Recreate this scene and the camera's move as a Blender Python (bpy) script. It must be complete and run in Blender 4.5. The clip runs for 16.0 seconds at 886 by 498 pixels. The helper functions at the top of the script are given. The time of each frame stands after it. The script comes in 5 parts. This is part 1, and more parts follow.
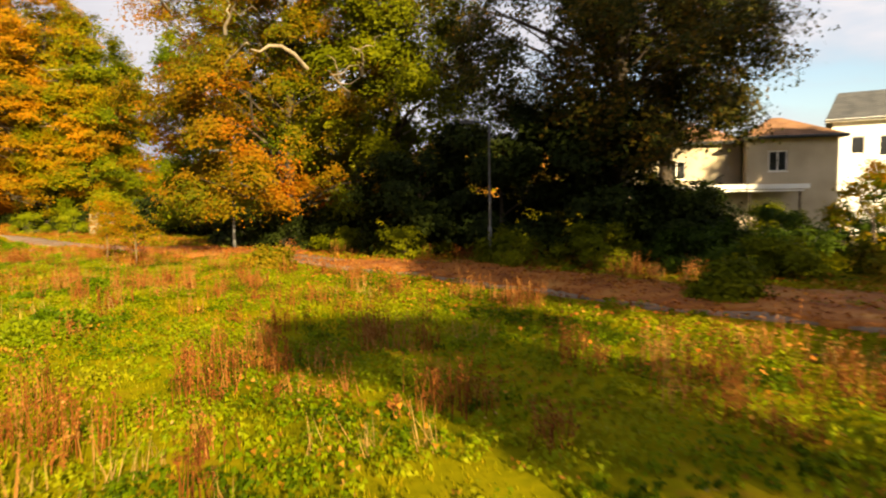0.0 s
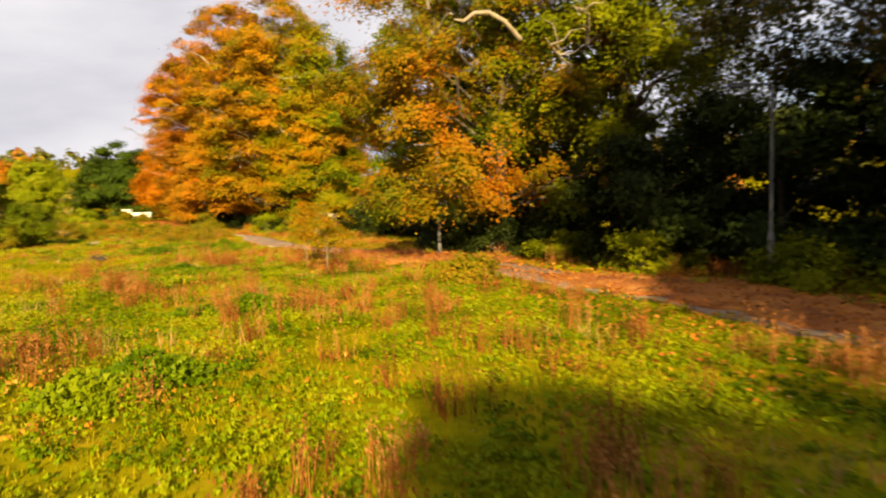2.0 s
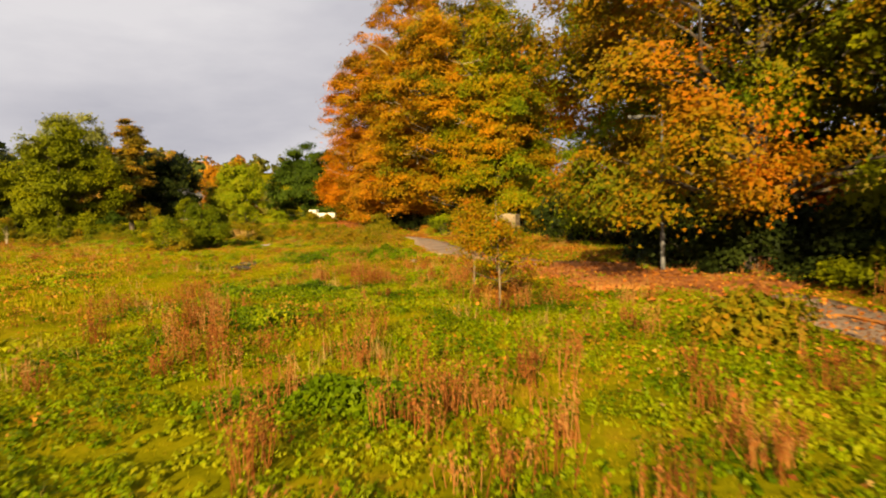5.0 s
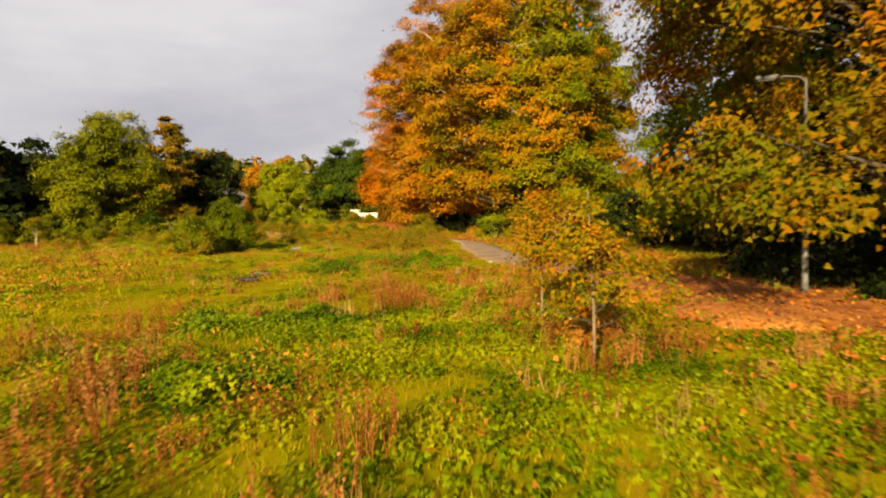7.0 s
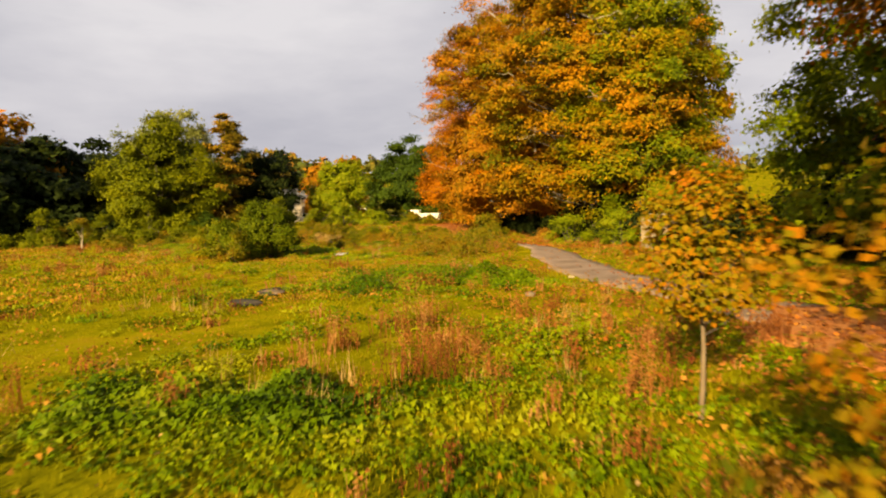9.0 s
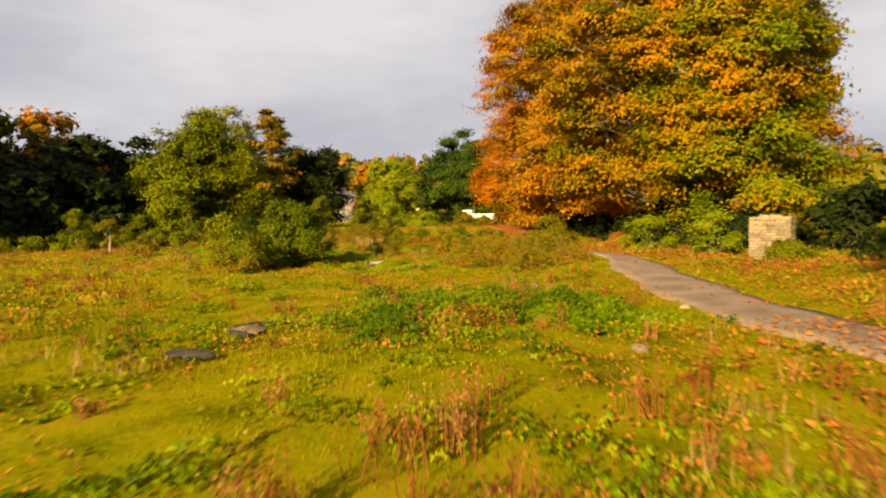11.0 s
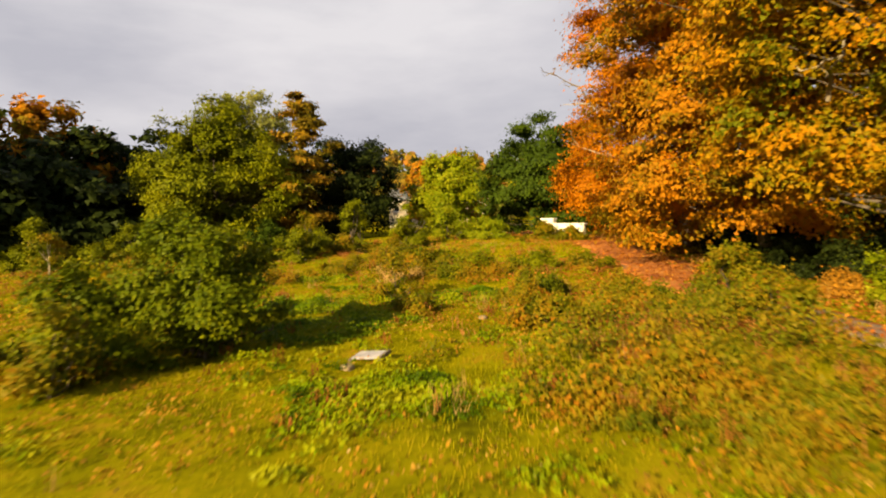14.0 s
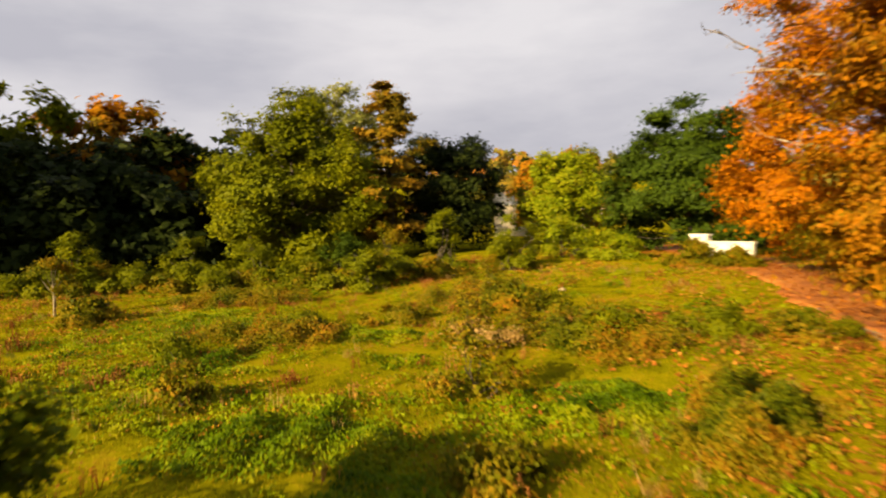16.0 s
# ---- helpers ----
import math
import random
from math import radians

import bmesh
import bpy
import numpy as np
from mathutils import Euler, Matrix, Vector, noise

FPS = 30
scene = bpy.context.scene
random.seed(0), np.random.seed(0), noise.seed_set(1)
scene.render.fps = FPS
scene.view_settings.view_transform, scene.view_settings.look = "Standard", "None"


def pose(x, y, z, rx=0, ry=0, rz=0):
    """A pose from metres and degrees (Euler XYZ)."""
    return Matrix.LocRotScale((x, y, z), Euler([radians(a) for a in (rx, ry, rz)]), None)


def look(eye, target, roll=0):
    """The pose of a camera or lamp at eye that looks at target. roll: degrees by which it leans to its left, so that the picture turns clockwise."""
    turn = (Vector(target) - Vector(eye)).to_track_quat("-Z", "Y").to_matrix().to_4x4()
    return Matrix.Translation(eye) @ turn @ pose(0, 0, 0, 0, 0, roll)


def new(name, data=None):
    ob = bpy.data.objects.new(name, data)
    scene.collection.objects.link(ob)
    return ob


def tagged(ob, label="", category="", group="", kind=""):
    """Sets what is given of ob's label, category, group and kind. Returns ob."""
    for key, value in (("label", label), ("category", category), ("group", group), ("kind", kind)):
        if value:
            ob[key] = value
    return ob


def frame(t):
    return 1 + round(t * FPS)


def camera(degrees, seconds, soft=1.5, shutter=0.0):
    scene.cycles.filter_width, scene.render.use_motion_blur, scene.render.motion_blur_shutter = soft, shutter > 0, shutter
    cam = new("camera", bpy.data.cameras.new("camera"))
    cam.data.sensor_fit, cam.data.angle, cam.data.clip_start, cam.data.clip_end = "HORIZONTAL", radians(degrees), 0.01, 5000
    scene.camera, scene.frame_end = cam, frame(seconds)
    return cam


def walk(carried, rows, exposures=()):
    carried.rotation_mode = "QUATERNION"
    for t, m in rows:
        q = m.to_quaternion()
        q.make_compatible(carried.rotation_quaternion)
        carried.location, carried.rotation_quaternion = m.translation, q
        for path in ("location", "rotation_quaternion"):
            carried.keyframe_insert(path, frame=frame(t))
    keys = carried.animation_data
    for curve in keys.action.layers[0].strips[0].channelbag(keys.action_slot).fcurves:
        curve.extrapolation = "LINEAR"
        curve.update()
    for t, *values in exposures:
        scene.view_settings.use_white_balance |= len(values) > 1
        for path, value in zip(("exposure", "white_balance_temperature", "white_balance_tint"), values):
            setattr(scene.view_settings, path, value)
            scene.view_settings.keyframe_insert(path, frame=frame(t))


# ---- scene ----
cam = camera(69.2, 16.0, soft=2.0, shutter=0.6)
METRES, EYE, TILT, LEAN, TURN = 71.8, 2.8, 0.0, 0.0, 0.0
ROWS = [
    (0.0, 0.0, 0.0, 0.0, -0.06, -4.17, 0.86),
    (0.5, 0.0002, 0.0222, -0.0003, 3.79, -4.12, 0.98),
    (1.0, -0.0017, 0.0445, -0.0005, 9.08, -4.03, 1.14),
    (1.5, -0.0058, 0.0661, -0.0005, 14.37, -3.95, 1.27),
    (2.0, -0.0122, 0.087, -0.0006, 19.35, -3.84, 1.36),
    (2.5, -0.0203, 0.1072, -0.0008, 23.76, -3.73, 1.45),
    (3.0, -0.0295, 0.1273, -0.0009, 27.06, -3.66, 1.5),
    (3.5, -0.0394, 0.1472, -0.001, 29.81, -3.59, 1.57),
    (4.0, -0.0504, 0.1667, -0.0012, 31.94, -3.53, 1.56),
    (4.5, -0.062, 0.186, -0.0013, 33.87, -3.48, 1.57),
    (5.0, -0.0743, 0.2051, -0.0012, 35.72, -3.42, 1.56),
    (7.5, -0.1448, 0.2972, -0.002, 41.09, -3.25, 1.6),
    (8.0, -0.1609, 0.3169, -0.0019, 42.46, -3.2, 1.63),
    (8.5, -0.1778, 0.3366, -0.0017, 44.11, -3.14, 1.63),
    (9.0, -0.1951, 0.3565, -0.0019, 45.96, -3.1, 1.61),
    (11.5, -0.3008, 0.4573, -0.0004, 52.0, -2.91, 1.61),
    (12.0, -0.3382, 0.4911, 0.0011, 53.27, -2.87, 1.59),
    (12.5, -0.3771, 0.5221, 0.0025, 54.6, -2.82, 1.58),
    (13.0, -0.4169, 0.5522, 0.0049, 55.84, -2.79, 1.57),
    (13.5, -0.457, 0.5813, 0.0079, 56.61, -2.78, 1.58),
    (14.0, -0.4967, 0.6102, 0.0118, 57.02, -2.75, 1.56),
    (14.5, -0.5356, 0.6381, 0.0169, 57.45, -2.72, 1.62),
    (15.0, -0.5746, 0.6647, 0.0219, 58.83, -2.68, 1.58),
    (15.5, -0.614, 0.6898, 0.025, 62.35, -2.56, 1.57),
    (16.0, -0.6549, 0.7118, 0.0266, 66.92, -2.42, 1.47),
]
walk(cam, [(t, pose(0, 0, EYE, TILT, LEAN, TURN) @ pose(METRES * x, METRES * y, METRES * z, 90 + pitch, roll, yaw)) for t, x, y, z, yaw, pitch, roll in ROWS],
     exposures=[(0.0, 2.0, 7150, 10), (2.0, 2.02, 7150, 10), (3.5, 1.84, 7150, 10), (5.0, 1.66, 7150, 10), (12.0, 1.72, 7150, 10), (16.0, 1.74, 7150, 10)])

# ---- sky and sun ----
SUN_AZ, SUN_EL = radians(156.5), radians(20.0)
world = bpy.data.worlds.new("sky")
scene.world = world
world.use_nodes = True
wn, wl = world.node_tree.nodes, world.node_tree.links
wn.clear()
w_out = wn.new("ShaderNodeOutputWorld")
w_bg = wn.new("ShaderNodeBackground")
w_sky = wn.new("ShaderNodeTexSky")
w_sky.sky_type, w_sky.sun_disc = "NISHITA", False
w_sky.sun_elevation, w_sky.sun_rotation = SUN_EL, SUN_AZ
w_sky.dust_density = 1.5
w_gain = wn.new("ShaderNodeVectorMath")
w_gain.operation = "SCALE"
w_gain.inputs[3].default_value = 0.75
w_co = wn.new("ShaderNodeTexCoord")
w_map = wn.new("ShaderNodeMapping")
w_map.inputs["Scale"].default_value = (1.6, 1.6, 5.5)
w_map.inputs["Location"].default_value = (0.3, 0.9, 0.2)
w_n1 = wn.new("ShaderNodeTexNoise")
w_n1.inputs["Scale"].default_value, w_n1.inputs["Detail"].default_value, w_n1.inputs["Roughness"].default_value = 1.3, 7, 0.52
w_cover = wn.new("ShaderNodeValToRGB")
w_cover.color_ramp.elements[0].position, w_cover.color_ramp.elements[1].position = 0.30, 0.46
w_tone = wn.new("ShaderNodeValToRGB")
w_tone.color_ramp.elements[0].position, w_tone.color_ramp.elements[1].position = 0.36, 0.66
w_tone.color_ramp.elements[0].color = (2.0, 2.08, 2.5, 1)
w_tone.color_ramp.elements[1].color = (3.05, 3.1, 3.45, 1)
w_mix = wn.new("ShaderNodeMix")
w_mix.data_type = "RGBA"
wl.new(w_co.outputs["Generated"], w_map.inputs["Vector"])
wl.new(w_map.outputs[0], w_n1.inputs["Vector"])
w_sep = wn.new("ShaderNodeSeparateXYZ")
w_clear = wn.new("ShaderNodeMath")
w_clear.operation, w_clear.inputs[1].default_value = "MULTIPLY_ADD", -0.3
wl.new(w_co.outputs["Generated"], w_sep.inputs[0])
wl.new(w_sep.outputs["X"], w_clear.inputs[0])
wl.new(w_n1.outputs[0], w_clear.inputs[2])
wl.new(w_clear.outputs[0], w_cover.inputs[0])
wl.new(w_n1.outputs[0], w_tone.inputs[0])
wl.new(w_sky.outputs[0], w_gain.inputs[0])
wl.new(w_cover.outputs[0], w_mix.inputs["Factor"])
wl.new(w_gain.outputs[0], w_mix.inputs["A"])
wl.new(w_tone.outputs[0], w_mix.inputs["B"])
wl.new(w_mix.outputs["Result"], w_bg.inputs[0])
w_bg.inputs[1].default_value = 0.075
wl.new(w_bg.outputs[0], w_out.inputs[0])

sun = new("sun", bpy.data.lights.new("sun", "SUN"))
sun.data.energy, sun.data.angle, sun.data.color = 5.0, radians(0.6), (1.0, 0.8, 0.46)
sun_dir = Vector((math.sin(SUN_AZ) * math.cos(SUN_EL), math.cos(SUN_AZ) * math.cos(SUN_EL), math.sin(SUN_EL)))
sun.matrix_world = look(Vector((0, 0, 80)) + sun_dir * 10, (0, 0, 80))

# ---- materials ----


def material(name):
    m = bpy.data.materials.new(name)
    m.use_nodes = True
    m.node_tree.nodes.clear()
    return m, m.node_tree.nodes, m.node_tree.links


def ramp(nodes, stops):
    r = nodes.new("ShaderNodeValToRGB")
    el = r.color_ramp.elements
    while len(el) < len(stops):
        el.new(0.5)
    for e, (p, c) in zip(el, stops):
        e.position, e.color = p, (*c, 1)
    return r


def spread(cols):
    n = len(cols)
    return [(0.12 + 0.76 * i / max(1, n - 1), c) for i, c in enumerate(cols)]


def leaf_mat(name, cols, through_light=0.35, tone=0.6, rough=0.5, patch=0.0, patch_scale=0.3):
    """Leaves: each leaf its own shade, each spray its own tone."""
    m, n, l = material(name)
    geo, att = n.new("ShaderNodeNewGeometry"), n.new("ShaderNodeAttribute")
    att.attribute_name = "tone"
    mix = n.new("ShaderNodeMath"); mix.operation = "MULTIPLY"; mix.inputs[1].default_value = tone
    l.new(att.outputs["Fac"], mix.inputs[0])
    rnd = n.new("ShaderNodeMath"); rnd.operation = "MULTIPLY_ADD"; rnd.inputs[1].default_value = 1 - tone - patch
    l.new(geo.outputs["Random Per Island"], rnd.inputs[0]); l.new(mix.outputs[0], rnd.inputs[2])
    last = rnd.outputs[0]
    if patch:
        co, no = n.new("ShaderNodeTexCoord"), n.new("ShaderNodeTexNoise")
        no.inputs["Scale"].default_value, no.inputs["Detail"].default_value = patch_scale, 3
        l.new(co.outputs["Object"], no.inputs["Vector"])
        st = n.new("ShaderNodeMapRange"); st.inputs[1].default_value, st.inputs[2].default_value = 0.3, 0.7
        l.new(no.outputs[0], st.inputs[0])
        ad = n.new("ShaderNodeMath"); ad.operation = "MULTIPLY_ADD"; ad.inputs[1].default_value = patch
        l.new(st.outputs[0], ad.inputs[0]); l.new(last, ad.inputs[2])
        last = ad.outputs[0]
    r = ramp(n, spread(cols))
    l.new(last, r.inputs[0])
    p, tr, mx, out = n.new("ShaderNodeBsdfPrincipled"), n.new("ShaderNodeBsdfTranslucent"), n.new("ShaderNodeMixShader"), n.new("ShaderNodeOutputMaterial")
    p.inputs["Roughness"].default_value = rough
    p.inputs["Specular IOR Level"].default_value = 0.03
    l.new(r.outputs[0], p.inputs["Base Color"]); l.new(r.outputs[0], tr.inputs[0])
    mx.inputs[0].default_value = through_light
    l.new(p.outputs[0], mx.inputs[1]); l.new(tr.outputs[0], mx.inputs[2]); l.new(mx.outputs[0], out.inputs[0])
    return m


def solid_mat(name, cols, scale=3.0, rough=0.8, bump=0.3, fine=40.0, metal=0.0, stretch=(1, 1, 1), shade_each=0.0, spec=0.3):
    """A surface with stains at one scale and grain at another."""
    m, n, l = material(name)
    co, mp = n.new("ShaderNodeTexCoord"), n.new("ShaderNodeMapping")
    mp.inputs["Scale"].default_value = stretch
    l.new(co.outputs["Object"], mp.inputs[0])
    a, b = n.new("ShaderNodeTexNoise"), n.new("ShaderNodeTexNoise")
    a.inputs["Scale"].default_value, a.inputs["Detail"].default_value = scale, 5
    b.inputs["Scale"].default_value, b.inputs["Detail"].default_value = fine, 4
    l.new(mp.outputs[0], a.inputs[0]); l.new(mp.outputs[0], b.inputs[0])
    mx = n.new("ShaderNodeMath"); mx.operation = "MULTIPLY_ADD"; mx.inputs[1].default_value = 0.35
    l.new(b.outputs[0], mx.inputs[0]); l.new(a.outputs[0], mx.inputs[2])
    last = mx.outputs[0]
    oi = n.new("ShaderNodeObjectInfo")
    sh = n.new("ShaderNodeMath"); sh.operation = "MULTIPLY_ADD"; sh.inputs[1].default_value = shade_each
    l.new(oi.outputs["Random"], sh.inputs[0]); l.new(last, sh.inputs[2])
    of = n.new("ShaderNodeMath"); of.operation = "SUBTRACT"; of.inputs[1].default_value = 0.175 + shade_each / 2
    l.new(sh.outputs[0], of.inputs[0])
    r = ramp(n, [(0.28 + 0.44 * i / max(1, len(cols) - 1), c) for i, c in enumerate(cols)])
    l.new(of.outputs[0], r.inputs[0])
    p, out, bp = n.new("ShaderNodeBsdfPrincipled"), n.new("ShaderNodeOutputMaterial"), n.new("ShaderNodeBump")
    p.inputs["Roughness"].default_value, p.inputs["Metallic"].default_value = rough, metal
    p.inputs["Specular IOR Level"].default_value = spec
    bp.inputs["Strength"].default_value, bp.inputs["Distance"].default_value = bump, 0.02
    l.new(b.outputs[0], bp.inputs["Height"]); l.new(bp.outputs[0], p.inputs["Normal"])
    l.new(r.outputs[0], p.inputs["Base Color"]); l.new(p.outputs[0], out.inputs[0])
    return m


GRASS_GROUND = solid_mat("meadow_turf", [(0.045, 0.046, 0.002), (0.115, 0.108, 0.003), (0.17, 0.145, 0.004), (0.21, 0.13, 0.008)], 0.55, 1.0, 0.9, 7.0, spec=0.0)
TARMAC = solid_mat("worn_tarmac", [(0.12, 0.08, 0.052), (0.19, 0.13, 0.09), (0.24, 0.17, 0.12)], 0.8, 0.9, 0.5, 60.0)
BARK = solid_mat("bark", [(0.022, 0.016, 0.011), (0.05, 0.038, 0.027), (0.09, 0.07, 0.05)], 2.0, 0.9, 0.8, 14.0, stretch=(1, 1, 0.25))
PALE_BARK = solid_mat("pale_bark", [(0.12, 0.09, 0.055), (0.22, 0.175, 0.115), (0.32, 0.27, 0.19)], 2.0, 0.85, 0.6, 18.0, stretch=(1, 1, 0.3))
SAPLING_BARK = solid_mat("sapling_bark", [(0.07, 0.048, 0.028), (0.13, 0.09, 0.05), (0.19, 0.14, 0.085)], 3.0, 0.85, 0.5, 25.0, stretch=(1, 1, 0.3))
GALVANISED = solid_mat("weathered_steel", [(0.07, 0.07, 0.07), (0.11, 0.11, 0.11), (0.15, 0.15, 0.145)], 2.0, 0.6, 0.2, 30.0, metal=0.2)
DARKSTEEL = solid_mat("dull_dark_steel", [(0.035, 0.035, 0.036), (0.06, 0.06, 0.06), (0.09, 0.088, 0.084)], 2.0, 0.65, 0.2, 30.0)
CREAM = solid_mat("cream_render", [(0.36, 0.3, 0.22), (0.44, 0.37, 0.27), (0.5, 0.43, 0.33)], 0.6, 0.9, 0.3, 45.0)
WHITE = solid_mat("white_paint", [(0.66, 0.64, 0.6), (0.78, 0.77, 0.74), (0.84, 0.83, 0.81)], 0.8, 0.6, 0.15, 40.0)
PALE_WALL = solid_mat("weathered_whitewash", [(0.4, 0.37, 0.31), (0.54, 0.5, 0.43), (0.62, 0.58, 0.51)], 1.6, 0.85, 0.4, 30.0)
TILE = solid_mat("brown_roof_tile", [(0.13, 0.065, 0.035), (0.2, 0.105, 0.055), (0.28, 0.15, 0.085)], 1.2, 0.85, 0.4, 20.0, shade_each=0.2)
SLATE = solid_mat("grey_slate", [(0.05, 0.052, 0.058), (0.075, 0.078, 0.085), (0.1, 0.102, 0.108)], 1.2, 0.7, 0.3, 20.0, shade_each=0.2)
STONE = solid_mat("rubble_stone", [(0.11, 0.08, 0.045), (0.19, 0.14, 0.08), (0.27, 0.21, 0.125)], 2.5, 0.9, 0.7, 22.0, shade_each=0.35)
MORTAR = solid_mat("mortar", [(0.2, 0.17, 0.12), (0.28, 0.24, 0.17)], 3, 0.95, 0.5, 30.0)
DARKWOOD = solid_mat("weathered_wood", [(0.04, 0.03, 0.022), (0.1, 0.075, 0.05), (0.17, 0.13, 0.09)], 2.0, 0.85, 0.6, 18.0)
DARKFASCIA = solid_mat("dark_fascia", [(0.03, 0.035, 0.045), (0.05, 0.055, 0.065)], 2.0, 0.5, 0.1, 30.0)
PALEBOARD = solid_mat("pale_board", [(0.17, 0.16, 0.165), (0.25, 0.24, 0.25), (0.32, 0.3, 0.31)], 3.0, 0.8, 0.4, 25.0)
CHAR = solid_mat("charred_wood", [(0.008, 0.007, 0.006), (0.02, 0.016, 0.013), (0.045, 0.034, 0.025)], 2.0, 0.95, 0.6, 18.0)
SOIL = solid_mat("trodden_soil", [(0.06, 0.04, 0.022), (0.12, 0.08, 0.045), (0.18, 0.12, 0.07)], 1.5, 0.95, 0.7, 18.0)

GLASS, gn, gl = material("window_glass")
g_p, g_o = gn.new("ShaderNodeBsdfPrincipled"), gn.new("ShaderNodeOutputMaterial")
g_p.inputs["Base Color"].default_value = (0.02, 0.022, 0.026, 1)
g_p.inputs["Roughness"].default_value = 0.06
gl.new(g_p.outputs[0], g_o.inputs[0])

L_GRASS = leaf_mat("grass_blades", [(0.055, 0.07, 0.002), (0.125, 0.13, 0.003), (0.195, 0.17, 0.004), (0.235, 0.165, 0.006), (0.25, 0.13, 0.015)], 0.3, 0.3, patch=0.45, patch_scale=0.16)
L_WEED = leaf_mat("weed_leaves", [(0.034, 0.06, 0.001), (0.095, 0.135, 0.002), (0.16, 0.185, 0.004), (0.205, 0.2, 0.006)], 0.3, 0.85)
L_NETTLE = leaf_mat("nettle_leaves", [(0.03, 0.056, 0.001), (0.07, 0.11, 0.002), (0.135, 0.16, 0.004)], 0.3, 0.75)
L_DOCK = leaf_mat("dead_dock_stalks", [(0.09, 0.028, 0.007), (0.165, 0.052, 0.011), (0.23, 0.082, 0.018), (0.3, 0.15, 0.045)], 0.2, 0.7)
L_STRAW = leaf_mat("straw_grass", [(0.2, 0.11, 0.03), (0.28, 0.17, 0.05), (0.34, 0.22, 0.08)], 0.25, 0.5)
L_LITTER = leaf_mat("fallen_leaves", [(0.13, 0.036, 0.008), (0.25, 0.072, 0.01), (0.33, 0.11, 0.015), (0.37, 0.17, 0.03)], 0.15, 0.3)
L_ORANGE = leaf_mat("beech_orange", [(0.07, 0.065, 0.004), (0.15, 0.1, 0.005), (0.27, 0.115, 0.006), (0.35, 0.125, 0.006), (0.34, 0.17, 0.012)], 0.35, 0.35, patch=0.4)
L_RED = leaf_mat("beech_red_orange", [(0.1, 0.07, 0.004), (0.25, 0.1, 0.004), (0.36, 0.11, 0.004), (0.39, 0.13, 0.005), (0.36, 0.075, 0.003)], 0.35, 0.35, patch=0.4)
L_GOLD = leaf_mat("gold_brown", [(0.05, 0.07, 0.003), (0.11, 0.105, 0.004), (0.24, 0.13, 0.005), (0.36, 0.14, 0.005), (0.35, 0.165, 0.006)], 0.35, 0.3, patch=0.45)
L_MIXED = leaf_mat("green_and_russet", [(0.035, 0.055, 0.002), (0.08, 0.085, 0.003), (0.165, 0.092, 0.004), (0.23, 0.078, 0.004), (0.27, 0.05, 0.003)], 0.3, 0.25, patch=0.55, patch_scale=0.2)
L_GREEN = leaf_mat("green_turning_yellow", [(0.045, 0.075, 0.002), (0.09, 0.125, 0.003), (0.165, 0.18, 0.004), (0.28, 0.2, 0.005)], 0.35, 0.35, patch=0.4)
L_OAK = leaf_mat("oak_green", [(0.045, 0.058, 0.002), (0.098, 0.108, 0.003), (0.165, 0.155, 0.004)], 0.3, 0.4, patch=0.3)
# near-black: evergreen green plus shade painted in, for wood, hollies and hollows
L_DARK = leaf_mat("evergreen_and_shade", [(0.008, 0.012, 0.0025), (0.014, 0.021, 0.0035), (0.026, 0.034, 0.005)], 0.12, 0.5)
# russet lime leaves with the crown's shade mixed into the dark tones
L_DUSK = leaf_mat("russet_and_shade", [(0.012, 0.016, 0.003), (0.022, 0.027, 0.004), (0.05, 0.04, 0.005), (0.12, 0.06, 0.008)], 0.2, 0.5)
L_DEEP = leaf_mat("deep_green", [(0.016, 0.03, 0.003), (0.03, 0.05, 0.004), (0.055, 0.08, 0.005)], 0.25, 0.4, patch=0.25)
# green leaves painted darker to stand for a shaded crown
L_SHADE = leaf_mat("shade_darkened_green", [(0.01, 0.018, 0.0015), (0.02, 0.032, 0.002), (0.042, 0.056, 0.003)], 0.2, 0.4, patch=0.25)
L_TURN = leaf_mat("green_turning_russet", [(0.035, 0.055, 0.002), (0.075, 0.1, 0.003), (0.145, 0.15, 0.004), (0.26, 0.16, 0.005), (0.3, 0.11, 0.004)], 0.35, 0.3, patch=0.45, patch_scale=0.22)
L_BRIGHT = leaf_mat("bright_green_shrub", [(0.085, 0.12, 0.004), (0.155, 0.18, 0.005), (0.25, 0.235, 0.01)], 0.35, 0.45)
L_BRAMBLE = leaf_mat("bramble", [(0.035, 0.05, 0.002), (0.08, 0.085, 0.003), (0.155, 0.105, 0.005), (0.23, 0.085, 0.006)], 0.25, 0.45, patch=0.25)
L_ALDER = leaf_mat("alder_leaves", [(0.032, 0.05, 0.002), (0.073, 0.093, 0.003), (0.14, 0.14, 0.004)], 0.3, 0.4, patch=0.2)
L_RUST = leaf_mat("withered_weeds", [(0.09, 0.05, 0.006), (0.19, 0.085, 0.008), (0.28, 0.12, 0.01), (0.3, 0.17, 0.03)], 0.25, 0.5)
L_MAPLE = leaf_mat("sapling_leaves", [(0.06, 0.08, 0.003), (0.13, 0.115, 0.004), (0.21, 0.135, 0.005), (0.27, 0.12, 0.005), (0.29, 0.09, 0.004)], 0.4, 0.6)
L_PINE = leaf_mat("pine_bronze", [(0.05, 0.045, 0.004), (0.13, 0.085, 0.006), (0.26, 0.13, 0.01)], 0.2, 0.6)
L_FAR = leaf_mat("far_wood", [(0.05, 0.065, 0.012), (0.1, 0.095, 0.014), (0.19, 0.125, 0.016), (0.24, 0.1, 0.016)], 0.25, 0.8)
